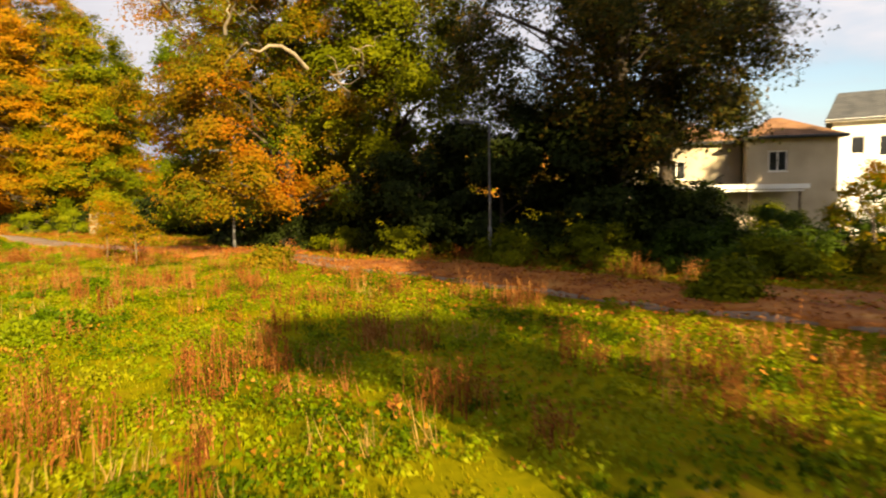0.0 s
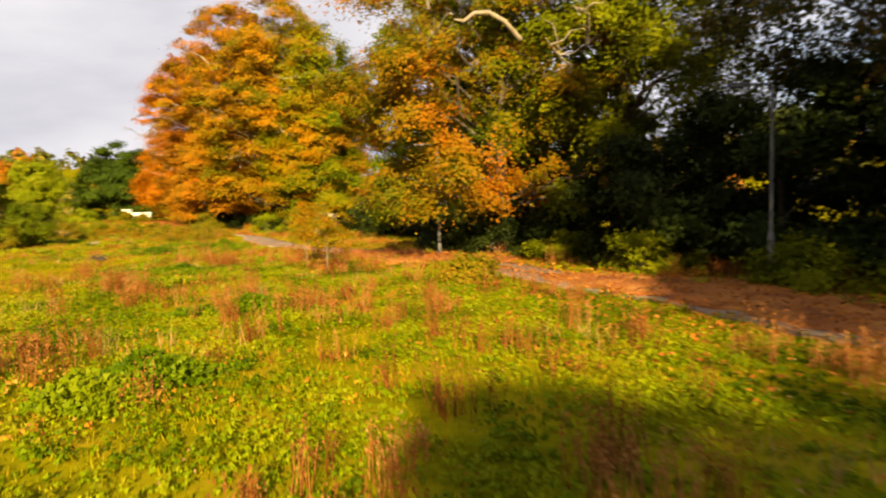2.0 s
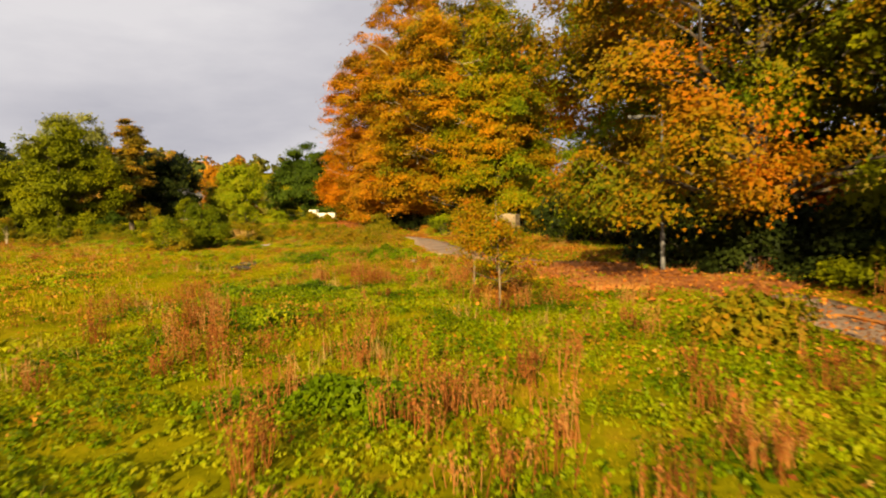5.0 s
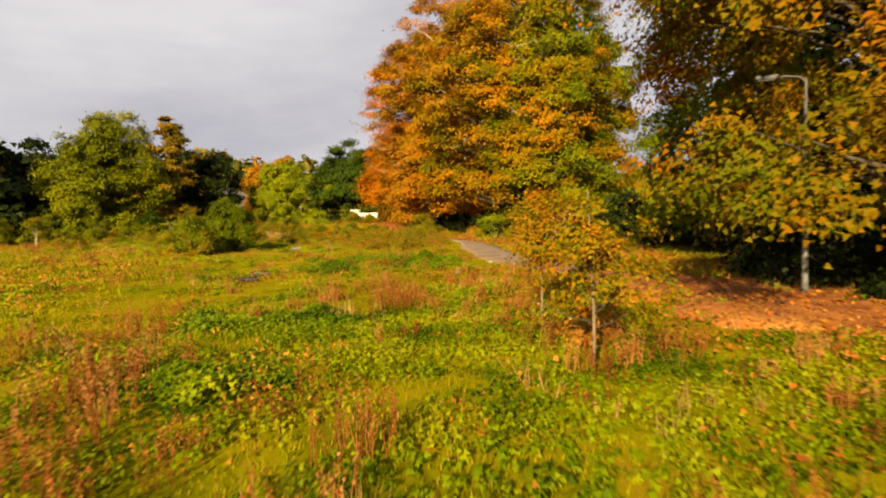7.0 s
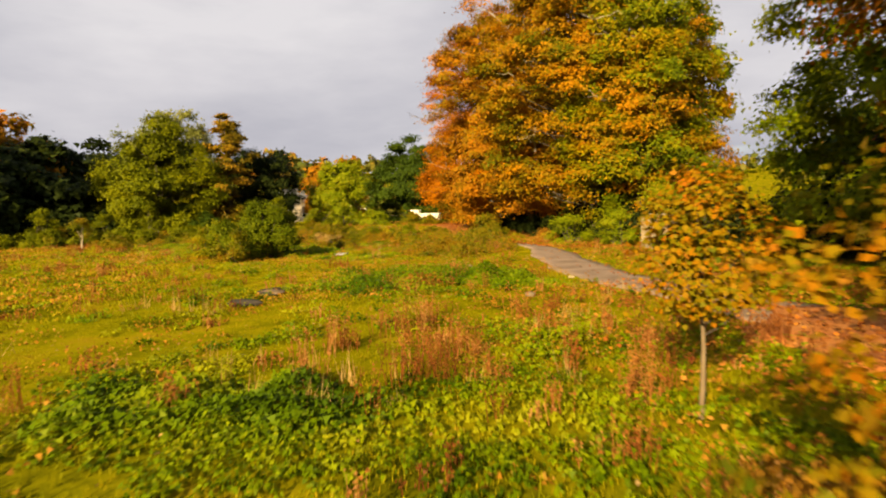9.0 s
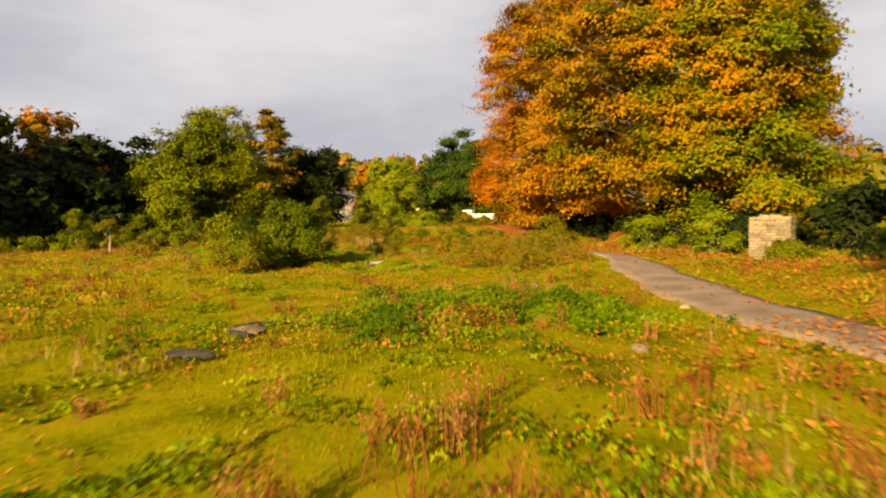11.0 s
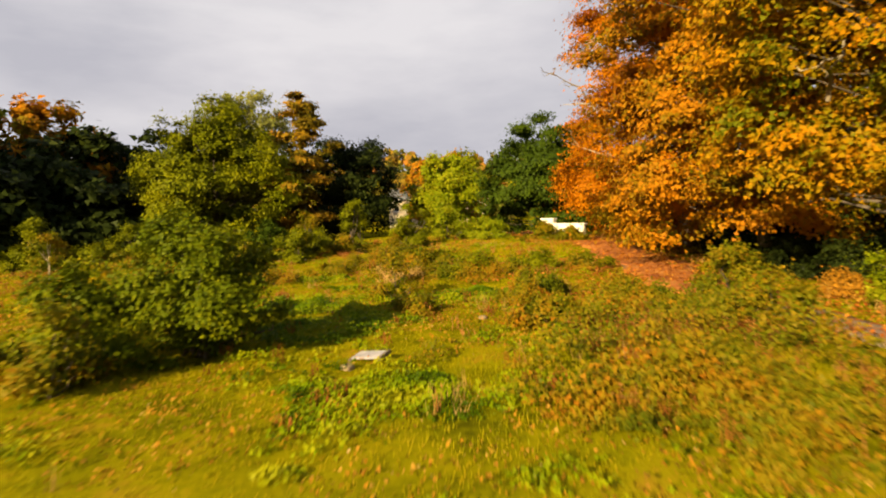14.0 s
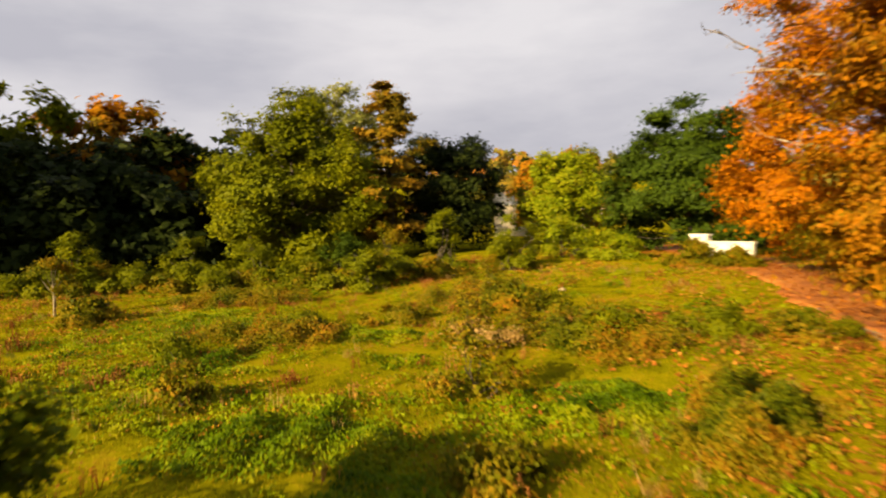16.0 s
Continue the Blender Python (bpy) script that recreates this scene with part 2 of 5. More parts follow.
L_SILVER = leaf_mat("grey_willow", [(0.09, 0.1, 0.02), (0.16, 0.165, 0.035), (0.24, 0.22, 0.06)], 0.3, 0.5)

# ---- ground shape and the line of the track ----
TRACK = np.array([(46, -34), (30, -13), (20, 1), (14, 8), (9, 14), (5, 18.8), (0.5, 24.2), (-4.5, 29.8), (-9.5, 35.2), (-15, 39.8), (-21, 43.6), (-26, 46.6), (-30, 50),
                  (-35, 54.8), (-40, 60), (-47, 65.3), (-54.5, 69.5), (-62.5, 75.3), (-71, 81.5), (-84, 90.2), (-98, 98), (-125, 112)], float)


def smooth_line(p, step):
    """A rounded polyline through p, sampled every step metres."""
    out = []
    q = np.vstack([2 * p[0] - p[1], p, 2 * p[-1] - p[-2]])
    for i in range(1, len(q) - 2):
        a, b, c, d = q[i - 1], q[i], q[i + 1], q[i + 2]
        k = max(2, int(np.linalg.norm(c - b) / step))
        for s in np.arange(k) / k:
            out.append(0.5 * (2 * b + (c - a) * s + (2 * a - 5 * b + 4 * c - d) * s * s + (3 * b - a - 3 * c + d) * s ** 3))
    return np.array(out + [p[-1]])


TRACK_LINE = smooth_line(TRACK, 1.0)


def line_distance(x, y, line):
    """Distance of each place from a polyline's points, and the index of the nearest."""
    x, y = np.asarray(x, float), np.asarray(y, float)
    best, idx = np.full(x.shape, 1e9), np.zeros(x.shape, int)
    for i, (a, b) in enumerate(line):
        d = (x - a) ** 2 + (y - b) ** 2
        k = d < best
        best[k], idx[k] = d[k], i
    return np.sqrt(best), idx


def sstep(a, b, v):
    s = np.clip((v - a) / (b - a), 0, 1)
    return s * s * (3 - 2 * s)


def gz(x, y):
    """Height of the ground."""
    x, y = np.asarray(x, float), np.asarray(y, float)
    z = 0.07 * np.sin(x * 0.31 + 1.2) * np.sin(y * 0.27 + 0.4) + 0.04 * np.sin(x * 0.83 + y * 0.51)
    z = z + 0.55 * np.exp(-(((x + 44.5) / 5.5) ** 2 + ((y - 57.5) / 5.0) ** 2))
    z = z + 0.6 * sstep(-50, -64, x) * sstep(60, 68, y)
    z = z + 0.7 * sstep(-62, -76, x) * sstep(70, 84, y)
    d = np.hypot(x + 50, y - 50)
    z = z + 34 * sstep(150, 420, d) * (0.85 + 0.15 * np.sin(np.arctan2(y - 50, x + 50) * 5 + 0.7))
    return z


def np_mesh(name, verts, faces, mat=None, tone=None, smooth=False):
    """A mesh of quads or triangles out of arrays."""
    me = bpy.data.meshes.new(name)
    verts, faces = np.ascontiguousarray(verts, np.float32), np.ascontiguousarray(faces, np.int32)
    k = faces.shape[1]
    me.vertices.add(len(verts)); me.vertices.foreach_set("co", verts.ravel())
    me.loops.add(faces.size); me.loops.foreach_set("vertex_index", faces.ravel())
    me.polygons.add(len(faces)); me.polygons.foreach_set("loop_start", np.arange(0, faces.size, k, dtype=np.int32))
    me.update(calc_edges=True)
    if tone is not None:
        me.attributes.new("tone", "FLOAT", "POINT").data.foreach_set("value", np.ascontiguousarray(tone, np.float32))
    if smooth:
        me.polygons.foreach_set("use_smooth", np.ones(len(faces), bool))
    if mat:
        me.materials.append(mat)
    return me


def part(name, me, parent, label=""):
    ob = new(name, me)
    ob.parent = parent
    return tagged(ob, label)


def empty(name, x, y, z, label, category, group="", kind="", turn=0.0):
    ob = new(name)
    ob.empty_display_size = 0.3
    ob.matrix_basis = pose(x, y, z, 0, 0, turn)
    return tagged(ob, label, category, group, kind)


# ---- ground ----
def axis(lo, hi, far, step):
    mid = np.arange(lo, hi + 0.01, step)
    grow = step * np.cumsum(1.22 ** np.arange(1, 60))
    grow = grow[grow < far]
    return np.concatenate([(lo - grow)[::-1], mid, hi + grow])


gx_, gy_ = axis(-120, 30, 1900, 0.9), axis(-10, 110, 1900, 0.9)
GX, GY = np.meshgrid(gx_, gy_)
gv = np.stack([GX.ravel(), GY.ravel(), gz(GX, GY).ravel()], 1)
ny, nx = GX.shape
gi = (np.arange(ny - 1)[:, None] * nx + np.arange(nx - 1)[None]).ravel()
ground = new("ground", np_mesh("ground", gv, np.stack([gi, gi + 1, gi + nx + 1, gi + nx], 1), GRASS_GROUND, smooth=True))
tagged(ground, "rough autumn meadow turf, green turning yellow", "ground", kind="structure")


def strip(line, left, right, up, skirt=0.15):
    """A road slab along a line, with its edges turned down into the ground."""
    t = np.gradient(line, axis=0)
    t /= np.linalg.norm(t, axis=1)[:, None]
    nrm = np.stack([-t[:, 1], t[:, 0]], 1)
    v, cols = [], np.linspace(-1, 1, 7)
    for c in (-1.0, *cols, 1.0):
        wob = 0.14 * np.sin(np.arange(len(line)) * 0.9 + c * 2) + 0.1 * np.sin(np.arange(len(line)) * 2.3 + c)
        w = (right if c < 0 else left) * c + wob * abs(c)
        q = line + nrm * w[:, None]
        v.append(np.column_stack([q, gz(q[:, 0], q[:, 1]) + up + 0.03 * (1 - c * c)]))
    v[0][:, 2] -= skirt
    v[-1][:, 2] -= skirt
    k, n = len(v), len(line)
    v = np.stack(v, 1).reshape(-1, 3)
    f = [(i * k + j, i * k + j + 1, (i + 1) * k + j + 1, (i + 1) * k + j) for i in range(n - 1) for j in range(k - 1)]
    f = np.array(f)[:, ::-1]
    return v, f


rv, rf = strip(TRACK_LINE, 1.25, 1.3, 0.05)
road = new("road", np_mesh("road", rv, rf, TARMAC, smooth=True))
tagged(road, "narrow worn tarmac lane strewn with fallen leaves", "lane", kind="structure")

# ---- foliage ----
def leaf_quads(rng, pos, nrm, size, aspect=0.62, fold=0.12):
    """A folded four-cornered leaf at each place."""
    n = len(pos)
    nrm = nrm / (np.linalg.norm(nrm, axis=1)[:, None] + 1e-9)
    t = rng.normal(size=(n, 3)); t[:, 2] -= 0.5
    t -= nrm * np.sum(t * nrm, 1)[:, None]
    t /= np.linalg.norm(t, axis=1)[:, None] + 1e-9
    b = np.cross(nrm, t)
    s = (size * rng.uniform(0.6, 1.3, n))[:, None]
    v = np.empty((n, 4, 3))
    v[:, 0] = pos - t * s * 0.5
    v[:, 1] = pos + b * s * aspect * 0.5 + nrm * s * fold - t * s * 0.08
    v[:, 2] = pos + t * s * 0.5
    v[:, 3] = pos - b * s * aspect * 0.5 + nrm * s * fold - t * s * 0.08
    return v.reshape(-1, 3), np.arange(4 * n).reshape(-1, 4)


def leaf_tris(rng, pos, nrm, size, aspect=0.7):
    """A three-cornered leaf at each place."""
    n = len(pos)
    nrm = nrm / (np.linalg.norm(nrm, axis=1)[:, None] + 1e-9)
    t = rng.normal(size=(n, 3)); t[:, 2] -= 0.5
    t -= nrm * np.sum(t * nrm, 1)[:, None]
    t /= np.linalg.norm(t, axis=1)[:, None] + 1e-9
    b = np.cross(nrm, t)
    s = (size * rng.uniform(0.6, 1.3, n))[:, None]
    v = np.empty((n, 3, 3))
    v[:, 0] = pos + t * s * 0.55
    v[:, 1] = pos - t * s * 0.4 + b * s * aspect * 0.62
    v[:, 2] = pos - t * s * 0.25 - b * s * aspect * 0.62
    return v.reshape(-1, 3), np.arange(3 * n).reshape(-1, 3)


def tube(points, radii, sides):
    """A tapered tube along points."""
    p = np.asarray(points, float)
    t = np.gradient(p, axis=0)
    t /= np.linalg.norm(t, axis=1)[:, None] + 1e-9
    ref = np.where(np.abs(t[:, 2:3]) > 0.9, np.array([[1.0, 0, 0]]), np.array([[0, 0, 1.0]]))
    a = np.cross(t, ref); a /= np.linalg.norm(a, axis=1)[:, None]
    b = np.cross(t, a)
    ang = np.arange(sides) * 2 * np.pi / sides
    ring = a[:, None] * np.cos(ang)[None, :, None] + b[:, None] * np.sin(ang)[None, :, None]
    v = (p[:, None] + ring * np.asarray(radii, float)[:, None, None]).reshape(-1, 3)
    f = [(i * sides + j, i * sides + (j + 1) % sides, (i + 1) * sides + (j + 1) % sides, (i + 1) * sides + j) for i in range(len(p) - 1) for j in range(sides)]
    return v, np.array(f)


def joined(pieces):
    vs, fs, o = [], [], 0
    for v, f in pieces:
        vs.append(v); fs.append(f + o); o += len(v)
    return np.vstack(vs), np.vstack(fs)


def profile(kind, u):
    if kind == "cone":
        return (1 - u) ** 0.8 * 0.95 + 0.05
    if kind == "column":
        return np.clip(1 - ((u - 0.45) / 0.62) ** 4, 0, 1) ** 0.7
    if kind == "ball":
        return np.sqrt(np.clip(1 - (2 * u - 1) ** 2, 0.02, 1))
    if kind == "sweep":
        low = 1 - ((0.25 - u) / 0.25) ** 2 * 0.12
        top = np.clip(1 - ((u - 0.25) / 0.75) ** 2, 0, 1) ** 0.6
        return np.where(u < 0.25, low, top)
    if kind == "bush":
        return np.clip(1 - u ** 2.4, 0.0, 1) ** 0.7
    low = 1 - ((0.32 - u) / 0.32) ** 2 * 0.4
    top = np.clip(1 - ((u - 0.32) / 0.68) ** 2, 0, 1) ** 0.62
    return np.where(u < 0.32, low, top)


def crown_mesh(rng, h, r, base, kind, clumps, leaves, leaf, spray, droop=0.15, inner=0.5, ragged=0.2, flat=0.6, mat=None, aspect=0.7, per_bough=8, bough=None, fill=0.2, corners=3):
    """Boughs round an uneven crown, sprays on each bough, leaves on each spray; gives the mesh and the boughs' middles."""
    nb = max(8, int(clumps * (1 - fill) / per_bough))
    u = rng.uniform(0, 1, nb * 8)
    u = u[rng.uniform(0, 1, len(u)) < profile(kind, u) * 0.9 + 0.1][:nb]
    nb = len(u)
    a = (np.arange(nb) * 2.39996 + rng.normal(0, 0.35, nb)) % (2 * np.pi)
    p1, p2, p3 = rng.uniform(0, 6.28, 3)
    lobe = 1 + ragged * (0.9 * np.sin(3 * a + p1 + 5 * u) + 0.7 * np.sin(5 * a + p2 - 9 * u) + 0.6 * np.sin(13 * u + p3 + 2 * a)) * 0.6
    br = (bough or 0.235 * r) * rng.uniform(0.65, 1.3, nb)
    rad = np.maximum(r * profile(kind, u) * lobe - br * 0.35, 0.05 * r) * (1 - inner * 0.75 * rng.uniform(0, 1, nb) ** 2)
    out_b = np.column_stack([np.cos(a), np.sin(a), 0.25 + 0.9 * u])
    out_b /= np.linalg.norm(out_b, axis=1)[:, None]
    c = np.column_stack([rad * np.cos(a), rad * np.sin(a), base + (h - base) * u])
    # sprays
    bi = np.repeat(np.arange(nb), per_bough)
    d = rng.normal(size=(len(bi), 3)) + out_b[bi] * 0.7
    d /= np.linalg.norm(d, axis=1)[:, None]
    k = br[bi] * rng.uniform(0.45, 1.05, len(bi))
    so = d * k[:, None] * np.array([1, 1, flat + 0.15])
    so[:, 2] -= droop * np.hypot(so[:, 0], so[:, 1])
    sp = c[bi] + so
    # a thin filling of the inside
    nf = int(clumps * fill)
    uf, af = rng.uniform(0.05, 0.85, nf), rng.uniform(0, 2 * np.pi, nf)
    rf_ = r * profile(kind, uf) * rng.uniform(0.1, 0.65, nf)
    sp = np.vstack([sp, np.column_stack([rf_ * np.cos(af), rf_ * np.sin(af), base + (h - base) * uf])])
    sd = np.vstack([d * 0.7 + out_b[bi] * 0.5, np.column_stack([np.cos(af), np.sin(af), np.full(nf, 0.4)])])
    tb = np.concatenate([rng.uniform(0, 1, nb)[bi] * 0.6 + rng.uniform(0, 0.4, len(bi)), rng.uniform(0, 0.5, nf)])
    n = len(sp)
    ci = np.repeat(np.arange(n), leaves)
    m = len(ci)
    sz = spray * rng.uniform(0.55, 1.3, n)[ci]
    off = rng.normal(size=(m, 3)) * np.column_stack([sz, sz, sz * flat]) * 0.62
    off[:, 2] -= droop * np.hypot(off[:, 0], off[:, 1])
    pos = sp[ci] + off
    pos[:, 2] = np.maximum(pos[:, 2], 0.05 + 0.12 * rng.uniform(0, 1, m))
    nrm = sd[ci] + rng.normal(size=(m, 3)) * 0.42 + np.array([0, 0, 0.25])
    v, fc = leaf_quads(rng, pos, nrm, leaf, aspect) if corners == 4 else leaf_tris(rng, pos, nrm, leaf, aspect)
    tone = np.repeat(np.clip(tb[ci] + rng.normal(0, 0.05, m), 0, 1), corners)
    return np_mesh("crown", v, fc, mat, tone), c, u


def trunk_mesh(rng, h, r_trunk, c, limbs, bark, base, lean=0.0, twigs=0):
    """Trunk, limbs that reach the sprays, all tapered."""
    top = h * 0.82
    z = np.array([-0.3, 0.0, 0.35, 0.12 * h, 0.25 * h, 0.45 * h, 0.65 * h, top])
    wx, wy = np.cumsum(rng.normal(0, 0.012 * h, len(z))), np.cumsum(rng.normal(0, 0.012 * h, len(z)))
    wx[:3] = 0; wy[:3] = 0
    wx += lean * np.maximum(z, 0)
    rr = r_trunk * np.array([1.7, 1.5, 1.12, 0.95, 0.82, 0.6, 0.36, 0.08])
    pts = np.column_stack([wx, wy, z])
    pieces = [tube(pts, rr, 9)]
    pick = rng.permutation(len(c))[:limbs]
    for i in pick:
        e = c[i]
        z0 = np.clip(e[2] - 0.55 * np.hypot(e[0], e[1]), 0.1 * h, 0.72 * h) * rng.uniform(0.85, 1.05)
        s = np.array([np.interp(z0, z, wx), np.interp(z0, z, wy), z0])
        k = np.linspace(0, 1, 6)[:, None]
        mid = (s + e) / 2 + np.array([0, 0, 0.12 * np.linalg.norm(e - s)]) + rng.normal(0, 0.04 * np.linalg.norm(e - s), 3)
        q = (1 - k) ** 2 * s + 2 * k * (1 - k) * mid + k * k * e
        q[1:-1] += rng.normal(0, 0.02 * np.linalg.norm(e - s), (4, 3))
        r0 = r_trunk * rng.uniform(0.25, 0.45) * (1 - 0.6 * z0 / h)
        pieces.append(tube(q, r0 * np.array([1, 0.8, 0.62, 0.45, 0.3, 0.1]), 5))
    v, f = joined(pieces)
    return np_mesh("trunk", v, f, bark, smooth=True)


def tree(name, label, category, x, y, h, r, base, mat, clumps, leaves, leaf, spray, seed, kind="dome", bark=None, trunk=None, limbs=26, lean=0.0, group="", **kw):
    rng = np.random.default_rng(seed)
    top = empty(name, x, y, float(gz(x, y)), label, category, group)
    me, c, u = crown_mesh(rng, h, r, base, kind, clumps, leaves, leaf, spray, mat=mat, **kw)
    part("trunk", trunk_mesh(rng, h, trunk or 0.022 * h, c, limbs, bark or BARK, base, lean), top)
    part("crown", me, top)
    return top


def bush(name, label, x, y, h, r, mat, seed, clumps=60, leaves=40, leaf=0.16, spray=0.42, group="", kind="bush", squash=1.0, turn=0.0, **kw):
    rng = np.random.default_rng(seed)
    top = empty(name, x, y, float(gz(x, y)), label, "shrub", group, turn=turn)
    me, c, u = crown_mesh(rng, h, r, 0.1, kind, clumps, leaves, leaf, spray, mat=mat, inner=0.8, **kw)
    if squash != 1.0:
        me.transform(Matrix.Diagonal((1, squash, 1, 1)))
        c = c * np.array([1, squash, 1])
    pieces = []
    for i in rng.permutation(len(c))[:14]:
        e, s = c[i], np.array([rng.normal(0, 0.12 * r), rng.normal(0, 0.12 * r), -0.1])
        k = np.linspace(0, 1, 5)[:, None]
        q = s + (e - s) * k
        q[1:-1] += rng.normal(0, 0.05 * h, (3, 3))
        pieces.append(tube(q, 0.014 * h * np.array([1, 0.85, 0.65, 0.45, 0.15]), 5))
    v, f = joined(pieces)
    part("stem", np_mesh("stem", v, f, BARK, smooth=True), top)
    part("leaves", me, top)
    return top


def bare_limbs(owner, h, r, base, num, seed):
    """Pale crooked limbs that show through a crown, each a part of the tree."""
    rng = np.random.default_rng(seed)
    for i in range(num):
        a, u = rng.uniform(0, 2 * np.pi), rng.uniform(0.12, 0.7)
        rr = r * float(profile("dome", np.array([u]))[0])
        z = base + (h - base) * u
        k = np.linspace(0, 1, 7)
        ln = rng.uniform(2.2, 4.0)
        out = np.column_stack([np.cos(a) * (rr * 0.78 + 0.22 * rr * k), np.sin(a) * (rr * 0.78 + 0.22 * rr * k), z + ln * 0.35 * k])
        side = np.array([-np.sin(a), np.cos(a), 0.0]) * rng.choice([-1, 1])
        out += side * (ln * 0.7 * k ** 1.3)[:, None] + np.cumsum(rng.normal(0, 0.12, (7, 3)), axis=0)
        pieces = [tube(out, 0.085 * (1.15 - k), 6)]
        for j in rng.integers(2, 6, 3):
            tw = np.cumsum(np.vstack([np.zeros(3), rng.normal(0, 0.22, (4, 3)) + np.array([0.3 * np.cos(a), 0.3 * np.sin(a), 0.1]) + side * rng.uniform(-0.3, 0.5)]), axis=0) + out[j]
            pieces.append(tube(tw, 0.04 * np.array([1, 0.85, 0.65, 0.45, 0.2]), 5))
        part("bare_limb", np_mesh("bare_limb", *joined(pieces), PALE_BARK, smooth=True), owner, "pale crooked bare limb" if i == 0 else "")


# ---- the row of tall trees along the lane ----
BIG = "tall trees along the lane"
red_beech = tree("beech_tree", "tall copper beech in bright orange leaf, limbs sweeping low", "tree", -68, 88, 27, 9.6, 2.5, L_RED, 1750, 100, 0.2, 0.9, 11, kind="sweep", group=BIG, droop=0.35, flat=0.4, bough=1.8, per_bough=6, aspect=0.85, inner=0.35)
orange_beech = tree("beech_tree", "very tall orange-brown beech with pale bare limbs showing", "tree", -58, 82, 31, 10.0, 2.8, L_ORANGE, 1800, 92, 0.22, 0.9, 12, kind="sweep", group=BIG, droop=0.35, limbs=46, trunk=0.4, flat=0.4, bough=1.8, per_bough=6, aspect=0.85, ragged=0.28, inner=0.35)
gold_beech = tree("beech_tree", "tall beech in gold and brown leaf over dark hollow", "tree", -47.5, 77, 30, 9.5, 2.6, L_GOLD, 1800, 92, 0.22, 0.9, 13, kind="sweep", group=BIG, droop=0.35, limbs=46, trunk=0.4, flat=0.4, bough=1.8, per_bough=6, aspect=0.85, inner=0.35)
bare_limbs(red_beech, 27, 10.0, 2.5, 12, 501)
bare_limbs(orange_beech, 31, 10.0, 3.6, 26, 502)
bare_limbs(gold_beech, 30, 9.5, 4.0, 24, 503)
tree("chestnut_tree", "tall spreading tree, green turning yellow, behind the stone pier", "tree", -41.2, 75.5, 26, 5.6, 2.4, L_TURN, 760, 95, 0.26, 0.8, 14, kind="sweep", group=BIG, droop=0.3, bough=1.4, inner=0.35)
tree("chestnut_tree", "green tree turning yellow with low branches over the verge", "tree", -19.8, 59.0, 23, 5.6, 2.0, L_GREEN, 760, 95, 0.24, 0.8, 15, kind="sweep", group=BIG, droop=0.3, bough=1.4, inner=0.35)
great = tree("beech_tree", "great russet beech, green within, branches hanging over the lane", "tree", -10.0, 42.6, 24, 9.2, 2.8, L_MIXED, 1250, 140, 0.16, 0.75, 16, kind="sweep", group=BIG, droop=0.55, limbs=48, trunk=0.4, flat=0.5, bough=1.5, fill=0.17, inner=0.55)
limb = np.array([(-6.8, 33.4, 9.7), (-7.2, 32.3, 10.2), (-7.7, 31.7, 10.45), (-8.2, 31.4, 10.4), (-8.6, 31.3, 10.1), (-9.0, 31.2, 10.2)]) - np.array(great.location)
part("bare_limb", np_mesh("bare_limb", *tube(limb, [0.11, 0.1, 0.09, 0.08, 0.06, 0.025], 7), PALE_BARK, smooth=True), great, "pale crooked bare limb")
tree("sycamore_tree", "tall green sycamore with yellowing tips above dark holly", "tree", -3.6, 43.0, 23, 6.6, 3.0, L_OAK, 800, 95, 0.22, 0.8, 17, group=BIG, droop=0.3, bough=1.5)
bare_limbs(great, 24, 11.0, 4.8, 12, 504)
# both limes have their shade put into the leaf colour
tree("lime_tree", "tall shaded tree, thin foliage coloured by shade and russet, sky showing through", "tree", 8.4, 33, 22, 7.6, 5.4, L_DUSK, 1200, 84, 0.19, 0.72, 18, group=BIG, droop=0.6, limbs=50, fill=0.14, bough=1.6)
tree("lime_tree", "lime tree standing beside the shaded one, shade in its leaf colour too", "tree", 12.2, 34.5, 20, 4.6, 7.0, L_DUSK, 430, 84, 0.19, 0.7, 23, group=BIG, droop=0.6, limbs=30, bough=1.4)
tree("beech_tree", "orange beech at the back of the row", "tree", -63, 98, 27, 9, 3, L_ORANGE, 380, 28, 0.8, 1.3, 19, group=BIG)
tree("sycamore_tree", "green and gold tree at the back of the row", "tree", -48.5, 96, 27, 6, 3, L_TURN, 420, 36, 0.6, 1.1, 20, group=BIG)
tree("sycamore_tree", "green sycamore at the back of the row", "tree", -26, 88, 12, 5, 3, L_DEEP, 300, 28, 0.72, 1.2, 21, group=BIG)
# this crown's darkness is shade carried by its leaf colour
tree("sycamore_tree", "sycamore at the back of the row, shade put into its leaf colour", "tree", -12, 62, 20, 8, 3, L_SHADE, 340, 28, 0.72, 1.2, 22, group=BIG)
# trees on the near side that throw the shade over the start of the lane
tree("lime_tree", "tall lime tree that shades the lane", "tree", 16.2, -5, 28, 4.8, 4, L_GREEN, 255, 28, 0.66, 1.0, 31, group=BIG)
tree("lime_tree", "tall lime tree that shades the dark hollies", "tree", 20.5, -2, 30, 6.4, 4, L_GREEN, 420, 28, 0.66, 1.0, 32, group=BIG)
tree("lime_tree", "lime tree that shades the meadow's edge", "tree", 14.5, -20, 16, 4.1, 4, L_GREEN, 155, 40, 0.45, 0.9, 33, group=BIG)

tree("lime_tree", "lime tree that shades the house wing", "tree", 32.2, 13.5, 16.5, 5.0, 1.5, L_GREEN, 800, 44, 0.55, 0.9, 34, group=BIG)

# dark evergreens behind the lamp post
EV = "dark evergreens behind the lane"
